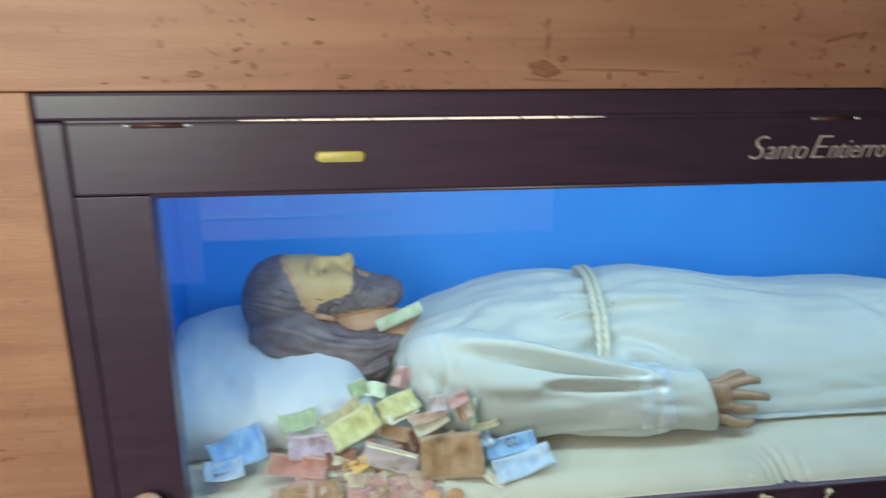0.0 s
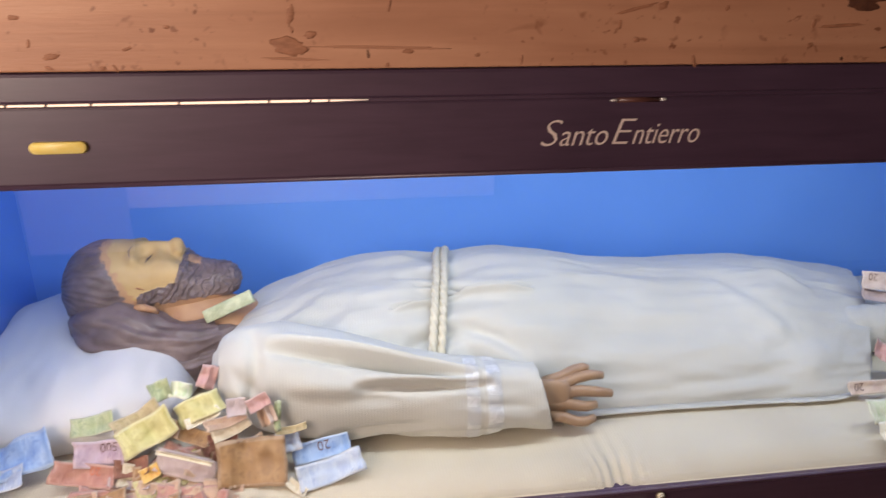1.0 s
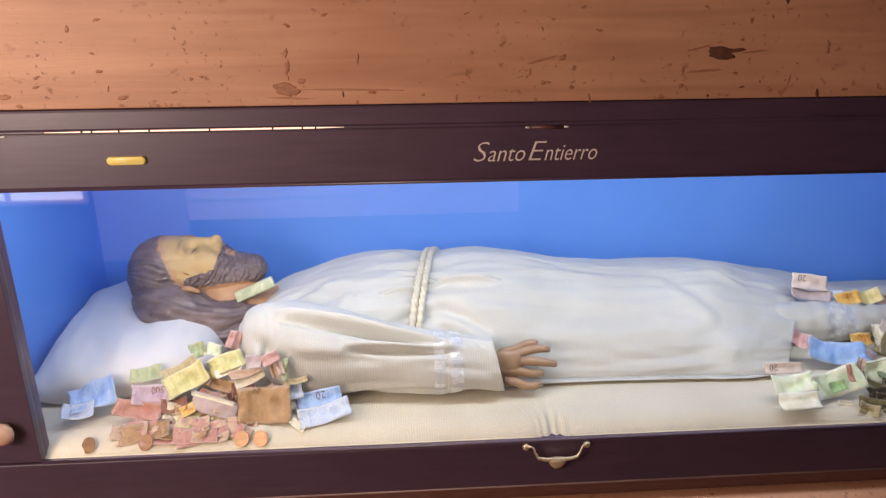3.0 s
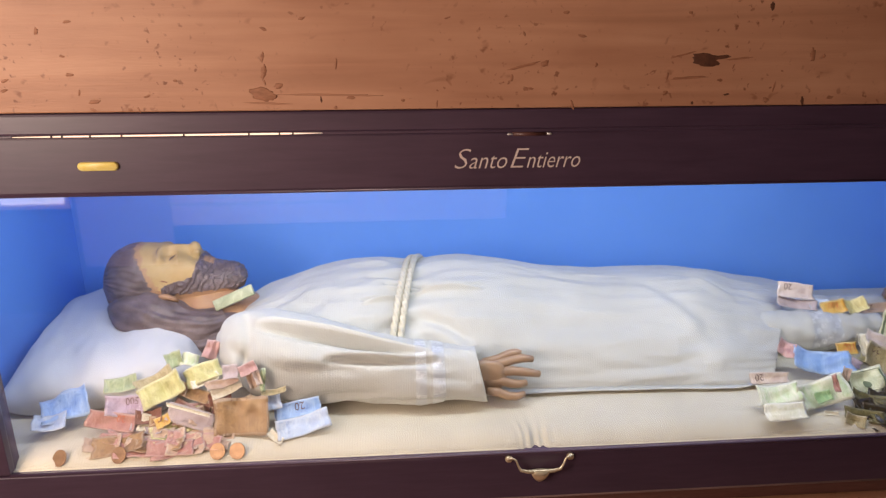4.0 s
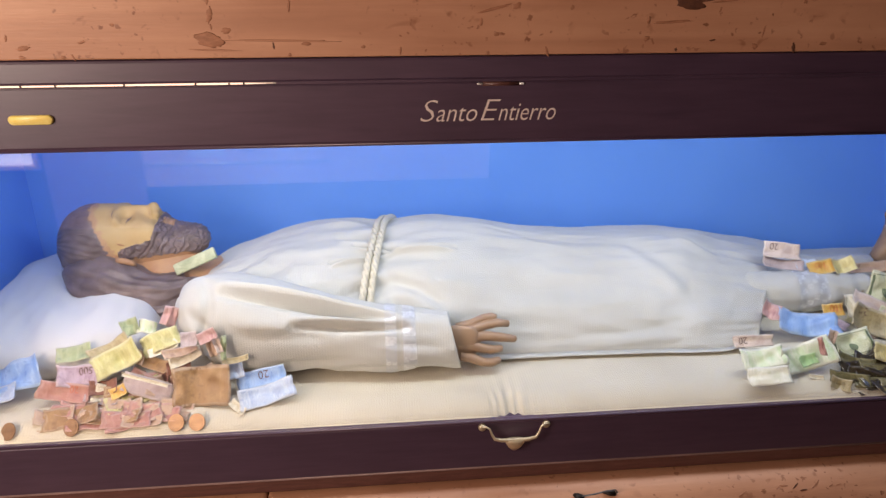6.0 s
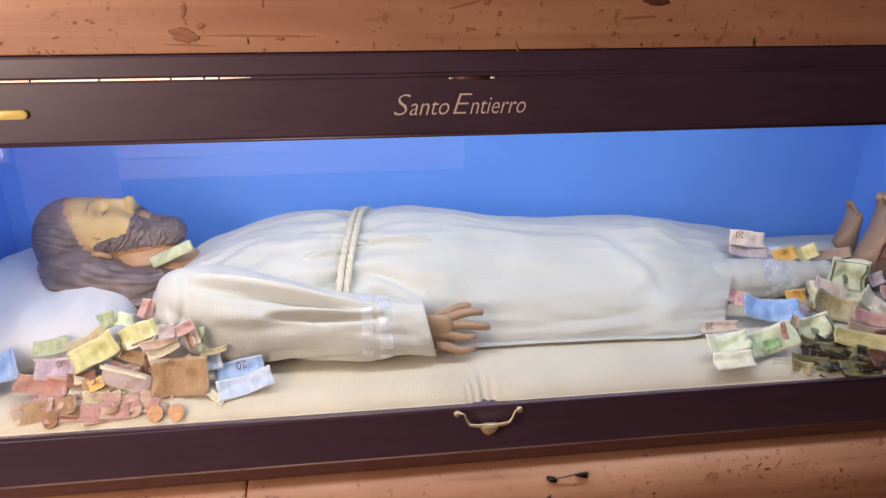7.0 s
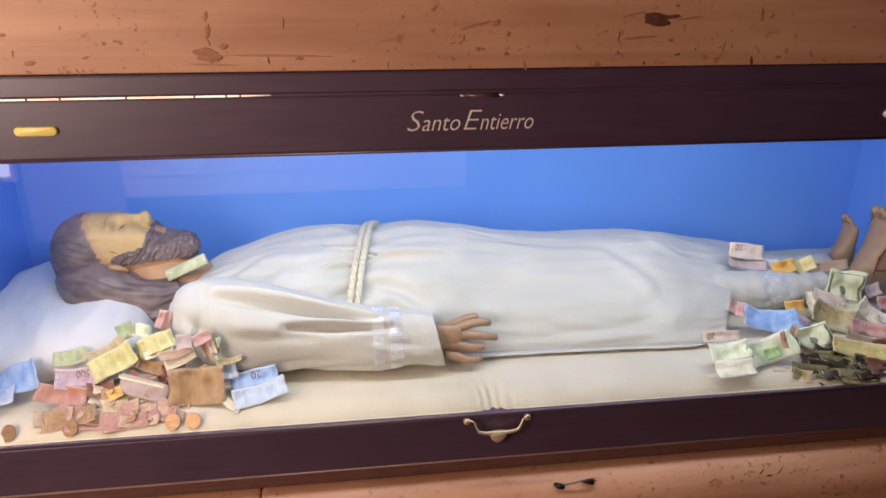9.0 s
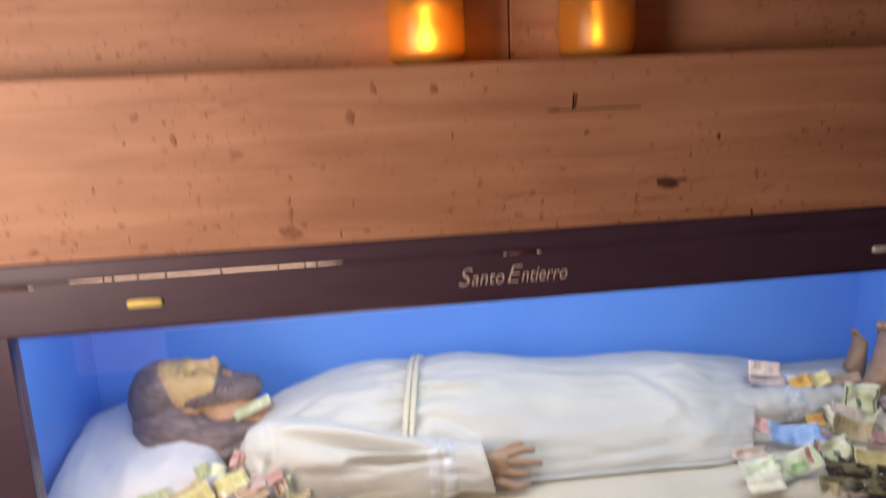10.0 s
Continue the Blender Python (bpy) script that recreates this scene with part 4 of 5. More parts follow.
# ---- marks on the timber ----
def knot(x, z, w, h, turn, mat=None, sill=False):
    """A dark knot in a plank, a low boss with an uneven rim."""
    n = 28
    if sill and z > 0.615:
        h *= 0.35
    rings = []
    for k, up in ((1.0, 0.0007), (0.9, 0.0004), (0.5, 0.0002), (0.12, 0.0001)):
        ring = []
        for i in range(n):
            a = 2 * math.pi * i / n
            r = k * (1 + 0.40 * noise.noise((math.cos(a) * 1.6 + x * 9, math.sin(a) * 1.6, z * 7)) + 0.30 * noise.noise((math.cos(a) * 4 + x * 31, math.sin(a) * 4, z * 17)))
            px, pz = w * r * math.cos(a), h * r * math.sin(a)
            c, s = math.cos(turn), math.sin(turn)
            zz = z + px * s + pz * c
            ring.append((x + px * c - pz * s, up - 0.0008 + (beam_face(zz) - 0.0012 if sill else 0.0), zz))
        rings.append(ring)
    ob = part("knot", loft(rings), mat or KNOT, wall)
    return ob


knot(-0.288, 1.4125, 0.020, 0.009, -0.2)
knot(-0.190, 1.4115, 0.070, 0.0016, -0.02, STREAK)
knot(-0.283, 1.4000, 0.034, 0.0014, -0.04, STREAK)
knot(0.430, 1.4600, 0.020, 0.0016, 0.1)
knot(0.340, 1.4660, 0.022, 0.0014, 0.25)
knot(0.376, 1.458, 0.024, 0.010, -0.12, DARKKNOT)
knot(0.400, 1.462, 0.016, 0.003, 0.1, DARKKNOT)
knot(0.10, 1.452, 0.024, 0.002, 0.25)
knot(0.352, 1.432, 0.03, 0.002, 0.05)
knot(-0.285, 1.445, 0.004, 0.010, -0.3)
knot(-0.265, 1.425, 0.006, 0.004, 0.3)
knot(-0.70, 1.408, 0.009, 0.0035, 0.1)
knot(-0.53, 1.405, 0.008, 0.003, 0.2)
knot(-0.175, 1.60, 0.008, 0.010, 0.2)
knot(0.13, 1.455, 0.006, 0.004, 0.5)
knot(0.545, 1.465, 0.004, 0.010, 0.1)
knot(-0.16, 1.408, 0.006, 0.003, 0.0)
knot(-0.46, 1.575, 0.005, 0.010, 0.1)
knot(0.168, 1.595, 0.012, 0.004, 0.1)
knot(-0.135, 1.645, 0.006, 0.009, 0.2)
knot(-0.035, 1.640, 0.007, 0.007, 0.2)

for x, z, w, h, r in ((-0.16, 0.628, 0.016, 0.009, 0.3), (-0.235, 0.632, 0.010, 0.008, 0.5), (-0.07, 0.612, 0.014, 0.007, -0.2), (0.42, 0.628, 0.006, 0.003, 0.2), (0.52, 0.635, 0.004, 0.003, 0), (0.56, 0.628, 0.010, 0.005, 0.4), (0.60, 0.632, 0.004, 0.003, 0.1), (0.66, 0.618, 0.007, 0.010, -0.3), (0.70, 0.634, 0.012, 0.004, 0.5), (0.30, 0.603, 0.006, 0.003, 0), (0.18, 0.615, 0.007, 0.002, 0.1), (0.22, 0.60, 0.006, 0.003, 0.2)):
    knot(x, z, w * 0.8, h * 0.45, r, None, True)
dents = random.Random(5)
for i in range(70):
    x, z = dents.uniform(-0.80, 0.85), 1.392 + 0.27 * dents.random() ** 1.7
    tall = dents.random() < 0.35
    knot(x, z, dents.uniform(0.0012, 0.0032) if tall else dents.uniform(0.002, 0.006), dents.uniform(0.003, 0.008) if tall else dents.uniform(0.0012, 0.0030), dents.uniform(-0.4, 0.4), DARKKNOT if dents.random() < 0.10 else KNOT)
for i in range(60):
    knot(-0.55 + 1.6 * dents.random() ** 0.7, 0.520 + 0.118 * dents.random() ** 0.6, dents.uniform(0.002, 0.009), dents.uniform(0.0010, 0.0030), dents.uniform(-0.2, 0.5), DARKKNOT if dents.random() < 0.15 else KNOT, True)
crack = part("crack", box(0.165, 0.325, -0.0012, 0.002, 1.5935, 1.5955, 0), DARK, wall, "dark hairline crack", False)
nail = tagged(part("nail", tube([(0.203, 0.004, 1.595), (0.203, -0.004, 1.600), (0.203, -0.006, 1.622)], [0.0015, 0.0016, 0.0012], 8), DARK), "thin dark bent nail in the timber wall", "nail")


def latch():
    """A small iron latch: two plates joined by a thin hooked wire."""
    t = tagged(empty("latch", (0.291, beam_face(0.638) - 0.003, 0.638)), "small dark iron hook latch on the timber below", "latch")
    part("plate", tube([(-0.036, 0.004, 0.002), (-0.030, -0.002, 0.002), (-0.022, -0.003, 0.000), (-0.018, 0.003, -0.004)], [0.003, 0.006, 0.005, 0.002], 10), DARK, t)
    part("plate", tube([(0.016, 0.003, 0.004), (0.024, -0.002, 0.006), (0.034, -0.002, 0.004), (0.040, 0.003, -0.004)], [0.002, 0.0045, 0.005, 0.002], 10), DARK, t)
    part("hook", tube([(-0.024, -0.004, 0.004), (0.0, -0.005, 0.008), (0.02, -0.005, 0.013), (0.036, -0.004, 0.013), (0.040, -0.003, 0.006)], 0.0014, 8), IRON, t)


latch()


# ---- amber lamps on the ledge ----
AMBER, at_, ab_ = material("amber_glass", 0.38)
ab_.inputs["Base Color"].default_value = (1.0, 0.58, 0.12, 1)
ab_.inputs["Transmission Weight"].default_value = 0.75
FLAME = glow("candle_glow", (1.0, 0.60, 0.18), 55.0)
EMBER = glow("low_candle_glow", (1.0, 0.50, 0.12), 14.0)


def votive(x, lit):
    v = tagged(empty("votive_lamp", (x, 0.078, LEDGE)), "amber glass votive lamp burning on the timber ledge" if lit else "amber glass votive lamp, dimmer, on the timber ledge", "lamp", "votive lamps on the ledge")
    prof = [(0.050, 0.0), (0.062, 0.006), (0.067, 0.02), (0.068, 0.06), (0.066, 0.12), (0.064, 0.122), (0.063, 0.06), (0.062, 0.02), (0.055, 0.012)]
    part("glass", loft([[(r * math.cos(a) * (1 + 0.01 * math.sin(5 * a)), r * math.sin(a), z) for a in (2 * math.pi * k / 36 for k in range(36))] for r, z in prof]), AMBER, v)
    part("candle", tube([(0, 0, 0.013), (0, 0, 0.022 if lit else 0.018)], 0.05, 24), CREAMWAX, v, "melted wax")
    part("flame", tube([(0, 0, 0.022), (0, 0, 0.034), (0, 0, 0.052), (0, 0, 0.07)], [0.004, 0.011, 0.008, 0.001] if lit else [0.002, 0.006, 0.004, 0.001], 12), FLAME if lit else EMBER, v, "candle flame")


CREAMWAX = plain("candle_wax", (0.70, 0.52, 0.24), (0.80, 0.62, 0.30), 0.5, 30)
votive(-0.034, True)
votive(0.272, False)


# ---- offerings ----
def sheet_z(u, v, h, bend, curl, seed):
    """The height of a crumpled note over its plane; u and v from -1 to 1."""
    turn = 0.6 * math.sin(seed * 5.1)
    fold = (0.003 + 0.006 * abs(math.sin(seed * 3.3))) * (1 if math.sin(seed * 2.2) > -0.3 else -1)
    fold *= min(1.0, h / 0.045)
    z = bend * (u * u - 0.4) + curl * u * v + fold * (abs(u + 0.25 * turn) - 0.5) + 0.003 * abs(v - 0.2 * turn)
    rough = h * min(1.0, h / 0.050)
    return z + 0.20 * rough * noise.noise((u * 1.6 + seed, v * 1.3, seed)) + 0.06 * rough * noise.noise((u * 4 + seed, v * 3, seed))


def sheet(w, h, bend, curl, seed):
    """A thin note, bent across, creased and curled at the ends."""
    nx, ny = 16, 8
    bm = bmesh.new()
    def at(i, j, side):
        u, v = -1 + 2 * i / nx, -1 + 2 * j / ny
        z = sheet_z(u, v, h, bend, curl, seed)
        # worn, pulled outline
        px, py = u + 0.10 * noise.noise((v * 1.1 + seed, u * 0.4, 2)), v + 0.14 * noise.noise((u * 1.2 + seed, v * 0.4, 6))
        return (px * w / 2, py * h / 2, z + side * 0.0004)
    uv, spot = bm.loops.layers.uv.new("uv"), {}
    rows = [[[bm.verts.new(at(i, j, s)) for i in range(nx + 1)] for j in range(ny + 1)] for s in (1, -1)]
    for grid in rows:
        for j in range(ny + 1):
            for i in range(nx + 1):
                spot[grid[j][i]] = (i / nx, j / ny)
    for s, grid in enumerate(rows):
        for j in range(ny):
            for i in range(nx):
                q = (grid[j][i], grid[j][i + 1], grid[j + 1][i + 1], grid[j + 1][i])
                bm.faces.new(q if s == 0 else q[::-1])
    rim = [(0, i) for i in range(nx)] + [(j, nx) for j in range(ny)] + [(ny, i) for i in range(nx, 0, -1)] + [(j, 0) for j in range(ny, 0, -1)]
    for (j, i), (j2, i2) in zip(rim, rim[1:] + rim[:1]):
        bm.faces.new((rows[1][j][i], rows[1][j2][i2], rows[0][j2][i2], rows[0][j][i]))
    for f in bm.faces:
        for l in f.loops:
            l[uv].uv = spot[l.vert]
    return bm


COUNT = [0]
BLUEINK = plain("blue_ink", (0.06, 0.12, 0.40), (0.10, 0.18, 0.50), 0.6, 90)
LEAF = paper("leaf_green_note", (0.46, 0.66, 0.34), (0.22, 0.44, 0.18), (0.36, 0.58, 0.26))
INKGREEN = plain("green_ink", (0.10, 0.15, 0.08), (0.24, 0.28, 0.17), 0.6, 300)


def note(x, y, z, w, h, tilt, spin, mat, label, yaw=0.0, bend=0.0, curl=0.0, text="", ink=None, where=0.0, size=0.016, fine=False, group="notes by the head"):
    """A banknote at its centre; tilt: 0 flat, 90 upright to the front. text stands upside down, as the note lies; fine: with a printed border and oval."""
    COUNT[0] += 1
    ob = part("banknote", sheet(w, h, bend, curl, COUNT[0] * 1.7), mat)
    ob.matrix_world = pose(x, y, z, 0, 0, yaw) @ pose(0, 0, 0, tilt, 0, 0) @ pose(0, 0, 0, 0, 0, spin)
    tagged(ob, label, "banknote", group)
    seed = COUNT[0] * 1.7
    if text:
        me = text_mesh(text, size, 0.0, None, 0.0001)
        me.transform(pose(where + 0.3 * size * len(text), h * 0.5 - 0.004, 0, 0, 0, 180))
        for p in me.vertices:
            p.co.z += sheet_z(2 * p.co.x / w, 2 * p.co.y / h, h, bend, curl, seed) + 0.0010
        bm = bmesh.new()
        bm.from_mesh(me)
        bpy.data.meshes.remove(me)
        part("numeral", bm, ink or INK, ob, "", False)
    if fine:
        bm = bmesh.new()
        for x0, x1, y0, y1 in ((-0.43, 0.43, 0.39, 0.41), (-0.43, 0.43, -0.41, -0.39), (-0.45, -0.39, -0.37, 0.37), (0.39, 0.45, -0.37, 0.37)):
            nx, ny = max(1, round((x1 - x0) * 16)), max(1, round((y1 - y0) * 8))
            grid = [[bm.verts.new((p * w, q * h, sheet_z(2 * p, 2 * q, h, bend, curl, seed) + 0.0018)) for p in np.linspace(x0, x1, nx + 1)] for q in np.linspace(y0, y1, ny + 1)]
            for r0, r1 in zip(grid, grid[1:]):
                for c in range(nx):
                    bm.faces.new((r0[c], r0[c + 1], r1[c + 1], r1[c]))
        rim = [(0.09 * math.cos(e), -0.12 + 0.14 * math.sin(e)) for e in (2 * math.pi * i / 20 for i in range(20))]
        hub = bm.verts.new((0, -0.12 * h, sheet_z(0, -0.24, h, bend, curl, seed) + 0.0020))
        ring = [bm.verts.new((p * w, q * h, sheet_z(2 * p, 2 * q, h, bend, curl, seed) + 0.0020)) for p, q in rim]
        for a0, a1 in zip(ring, ring[1:] + ring[:1]):
            bm.faces.new((hub, a0, a1))
        part("printed_border", bm, INKGREEN, ob, "dark green printed border and oval")
    return ob


note(-0.618, 0.150, 0.861, 0.057, 0.031, 40, 9, GREEN, "pale green banknote, creased, leaning on the pillow", bend=0.009)
note(-0.550, 0.135, 0.877, 0.069, 0.023, 40, 31, OLIVE, "olive strip of a banknote folded behind the yellow one", bend=0.006)
note(-0.532, 0.110, 0.868, 0.078, 0.042, 50, 29, YELNOTE, "bright yellow-green banknote lying across the heap", bend=0.015)
note(-0.461, 0.135, 0.887, 0.068, 0.034, 50, 22, YELNOTE, "pale yellow-green banknote folded lengthwise in the heap", bend=-0.012)
note(-0.455, 0.125, 0.876, 0.051, 0.016, 40, 24, CREAM, "cream edge of a folded banknote in the heap", bend=0.0045)
note(-0.522, 0.175, 0.897, 0.031, 0.030, 55, 20, GREEN, "green banknote curled against the dark hair", bend=0.018)
note(-0.493, 0.170, 0.898, 0.034, 0.025, 50, -10, SAGE, "pale green banknote curled beside the hair", bend=-0.015)
note(-0.451, 0.175, 0.915, 0.027, 0.036, 68, -26, PINK, "pink banknote standing up beside the shoulder", yaw=10)
note(-0.402, 0.100, 0.906, 0.027, 0.026, 55, 5, GREYVIOLET, "blue-grey banknote corner beside the shoulder")
note(-0.371, 0.100, 0.911, 0.032, 0.021, 60, 23, PINK, "pink banknote folded upright in the heap")
note(-0.366, 0.100, 0.888, 0.016, 0.031, 60, 9, PEACH, "peach banknote folded into an upright strip", yaw=20)
note(-0.356, 0.100, 0.894, 0.012, 0.030, 60, 14, PALEPINK, "pale pink banknote folded into an upright strip", yaw=15)
note(-0.347, 0.100, 0.887, 0.009, 0.042, 70, -13, GREEN, "green banknote rolled into an upright strip", yaw=35, bend=0.006)
note(-0.328, 0.100, 0.861, 0.047, 0.012, 35, 7, OLIVE, "olive banknote folded flat beside the sleeve", bend=0.006)
note(-0.412, 0.100, 0.870, 0.058, 0.020, 46, 24, CREAM, "cream banknote lying slantwise on the heap", bend=0.009)
note(-0.418, 0.100, 0.884, 0.059, 0.018, 42, 17, PEACH, "peach banknote under the cream one", bend=0.009)
note(-0.474, 0.118, 0.853, 0.062, 0.023, 42, -24, BROWN, "brown banknote half hidden in the heap", bend=0.009)
note(-0.508, 0.128, 0.862, 0.042, 0.024, 45, -18, PEACH, "peach banknote half hidden in the heap", bend=0.009)
note(-0.425, 0.100, 0.853, 0.043, 0.023, 50, 13, MAROON, "dark reddish banknote deep in the heap", bend=0.006)
note(-0.477, 0.078, 0.829, 0.088, 0.033, 60, -18, GREYVIOLET, "greyish violet banknote folded over once", bend=0.003)
note(-0.475, 0.072, 0.847, 0.082, 0.006, 60, -17, CREAM, "pale margin of a folded banknote", bend=0.0015)
note(-0.384, 0.075, 0.828, 0.095, 0.067, 62, 4, BROWN, "brown banknote standing at the front of the heap", bend=0.0045)
note(-0.287, 0.098, 0.825, 0.083, 0.030, 55, 9, BLUENOTE, "light blue banknote folded in half on the bed", bend=0.0045, text="20", where=0.002, size=0.020)
note(-0.273, 0.063, 0.812, 0.097, 0.037, 40, 15, PALEBLUE, "pale blue lower half of a folded banknote", bend=0.006)
note(-0.333, 0.100, 0.841, 0.033, 0.032, 50, 18, PALEBLUE, "pale blue banknote tucked behind the brown one", bend=0.006)
note(-0.321, 0.046, 0.799, 0.033, 0.014, 30, -41, CREAM, "cream banknote corner sticking out", bend=0.003)
note(-0.595, 0.105, 0.842, 0.071, 0.037, 50, 1, VIOLET, "violet banknote with a printed value", bend=0.009, text="500", where=0.004, size=0.018)
note(-0.616, 0.085, 0.822, 0.088, 0.032, 50, -10, RED, "red banknote lying on the cream bed", bend=0.012, text="20", ink=REDINK, where=0.01)
note(-0.551, 0.085, 0.828, 0.047, 0.026, 40, 6, MAROON, "dark reddish banknote in a gap of the heap", bend=0.006)
note(-0.525, 0.075, 0.824, 0.027, 0.021, 45, 28, ORANGE, "orange banknote corner in the heap", bend=0.0045)
note(-0.554, 0.070, 0.810, 0.059, 0.014, 20, -10, GREYVIOLET, "grey banknote seen edge on in the heap", bend=0.0045)
note(-0.549, 0.062, 0.801, 0.065, 0.015, 20, -1, PEACH, "peach banknote seen edge on in the heap", bend=0.006)
note(-0.461, 0.045, 0.798, 0.088, 0.028, 25, -11, RED, "reddish banknote lying flat at the front", bend=0.009)
note(-0.525, 0.040, 0.795, 0.083, 0.024, 22, 1, BROWN, "brown banknote lying flat at the front", bend=0.0075)
note(-0.585, 0.057, 0.800, 0.078, 0.029, 22, -10, RED, "red banknote lying flat on the bed", bend=0.0075)
note(-0.624, 0.049, 0.797, 0.062, 0.030, 22, 6, PEACH, "peach banknote lying flat on the bed", bend=0.0075)
note(-0.477, 0.030, 0.791, 0.065, 0.021, 24, -1, PEACH, "peach banknote at the front edge of the bed", bend=0.006)
note(-0.709, 0.115, 0.838, 0.081, 0.058, 34, 21, BLUENOTE, "blue banknote, rumpled, at the corner of the pillow", bend=0.012, curl=0.006)
note(-0.725, 0.085, 0.824, 0.056, 0.034, 24, 9, PALEBLUE, "pale blue banknote under the blue one", bend=0.006)

bill = tagged(part("folded_banknote", box(-0.045, 0.045, -0.005, 0.005, -0.0115, 0.0115, 0.0015), FOLDED), "tightly folded green banknote tucked under the beard", "banknote")
bill.matrix_world = pose(-0.440, 0.350, 0.948, -25, -24, 0)

GR = "notes by the feet"
note(0.796, 0.345, 0.927, 0.084, 0.035, 58, -8, PALEPINK, "pale pink banknote folded over the hem of the robe", bend=0.0045, text="20", where=-0.020, size=0.020, group=GR)
note(0.797, 0.335, 0.899, 0.091, 0.023, 50, -9, GREYVIOLET, "greyish violet lower half of a folded banknote", bend=0.006, group=GR)
note(0.848, 0.335, 0.895, 0.040, 0.034, 42, -24, PALEBLUE, "pale violet banknote among the offerings", bend=0.0075, group=GR)
note(0.877, 0.320, 0.894, 0.061, 0.031, 50, 10, ORANGE, "orange banknote lying over the ankle", bend=0.0045, text="100", ink=REDINK, where=-0.006, size=0.019, group=GR)
note(0.927, 0.325, 0.894, 0.053, 0.035, 45, 9, GOLDNOTE, "yellow banknote lying over the ankle", bend=0.012, group=GR)
note(1.005, 0.345, 0.878, 0.107, 0.024, 50, 3, PEACH, "peach banknote folded beside the far foot", bend=0.006, text="20", where=-0.026, size=0.017, group=GR)
note(0.991, 0.255, 0.867, 0.085, 0.073, 72, -10, DOLLAR, "grey-green banknote standing upright before the foot", bend=0.003, fine=True, group=GR)
note(0.989, 0.225, 0.831, 0.058, 0.016, 50, -11, DOLLAR, "grey-green banknote under the upright one", bend=0.0045, group=GR)
note(0.945, 0.235, 0.844, 0.077, 0.038, 48, -27, PALEPINK, "pale pink upper half of a folded banknote", bend=0.006, group=GR)
note(0.918, 0.187, 0.832, 0.099, 0.053, 58, -22, OLIVE, "olive-brown banknote with a printed value", bend=0.009, text="20", where=-0.022, size=0.022, group=GR)
note(0.858, 0.225, 0.840, 0.046, 0.028, 52, 3, ORANGE, "pale orange banknote with a printed value", bend=0.003, text="100", ink=REDINK, where=0.0, size=0.019, group=GR)
note(0.861, 0.215, 0.820, 0.049, 0.019, 45, -43, VIOLET, "violet strip of a banknote", bend=0.003, group=GR)
note(0.889, 0.222, 0.849, 0.022, 0.048, 55, 4, CREAM, "cream banknote seen behind the olive one", bend=0.003, group=GR)
note(0.709, 0.205, 0.856, 0.034, 0.035, 45, -30, PINK, "red-pink banknote on the white robe", bend=0.0045, group=GR)
note(0.779, 0.190, 0.832, 0.121, 0.051, 36, -10, BLUENOTE, "blue banknote lying on the hem of the robe", bend=0.012, text="50", where=-0.030, size=0.014, ink=BLUEINK, group=GR)
note(0.651, 0.150, 0.821, 0.081, 0.023, 60, -0, PALEPINK, "pale pink banknote folded, hanging over the edge of the bed", bend=0.0015, text="20", where=-0.024, size=0.019, group=GR)
note(0.626, 0.070, 0.831, 0.084, 0.041, 38, 4, SAGE, "pale green banknote hanging over the edge of the bed", bend=0.006, group=GR)
note(0.622, 0.032, 0.816, 0.079, 0.035, 36, 1, PALECREAM, "cream banknote hanging over the edge of the bed", bend=0.0045, group=GR)
note(0.712, 0.072, 0.828, 0.103, 0.053, 50, 13, SAGE, "pale green banknote spread on the edge of the bed", bend=0.012, group=GR)
note(0.711, 0.064, 0.825, 0.034, 0.022, 50, 14, LEAF, "bright green printed banknote corner", bend=0.003, group=GR)
note(0.730, 0.060, 0.856, 0.011, 0.034, 55, 8, RED, "red banknote strip beside the green note", bend=0.0015, group=GR)
note(0.779, 0.110, 0.832, 0.017, 0.054, 66, -23, PEACH, "peach banknote folded into an upright strip", bend=0.003, group=GR)
note(0.833, 0.119, 0.822, 0.087, 0.050, 54, 10, DOLLAR, "green-printed banknote on top of the dark heap", bend=0.009, fine=True, group=GR)
note(0.984, 0.153, 0.816, 0.088, 0.030, 55, -14, ROSE, "pink-red banknote on top of the heap", bend=0.006, text="20", ink=REDINK, where=-0.030, size=0.018, group=GR)
note(1.021, 0.189, 0.829, 0.075, 0.041, 52, -43, CREAM, "pale cream banknote standing on a corner", bend=0.006, group=GR)
note(1.023, 0.148, 0.806, 0.026, 0.018, 50, 13, GOLDNOTE, "yellow banknote corner behind the pink-red one", bend=0.003, group=GR)
note(1.085, 0.220, 0.838, 0.074, 0.031, 52, -1, ROSE, "red banknote before the near foot", bend=0.0045, text="50", ink=REDINK, where=-0.020, size=0.018, group=GR)
note(1.081, 0.205, 0.815, 0.063, 0.021, 45, -13, GREYVIOLET, "greyish violet lower half of a red banknote", bend=0.0045, group=GR)
note(1.055, 0.250, 0.856, 0.036, 0.028, 58, 14, GREYVIOLET, "grey violet banknote before the heel", bend=0.0045, group=GR)
note(1.049, 0.155, 0.809, 0.050, 0.029, 52, -3, PALEBLUE, "pale blue banknote at the end of the heap", bend=0.0045, text="20", where=-0.008, size=0.016, ink=BLUEINK, group=GR)
note(0.905, 0.066, 0.819, 0.124, 0.034, 50, -14, GOLDNOTE, "wide yellow banknote across the heap", bend=0.015, group=GR)
note(0.945, 0.113, 0.813, 0.081, 0.023, 48, -17, PEACH, "peach banknote under the pink-red one", bend=0.0075, group=GR)
note(0.938, 0.092, 0.806, 0.061, 0.015, 48, -15, BROWN, "brown printed banknote lying on the yellow one", bend=0.0045, group=GR)
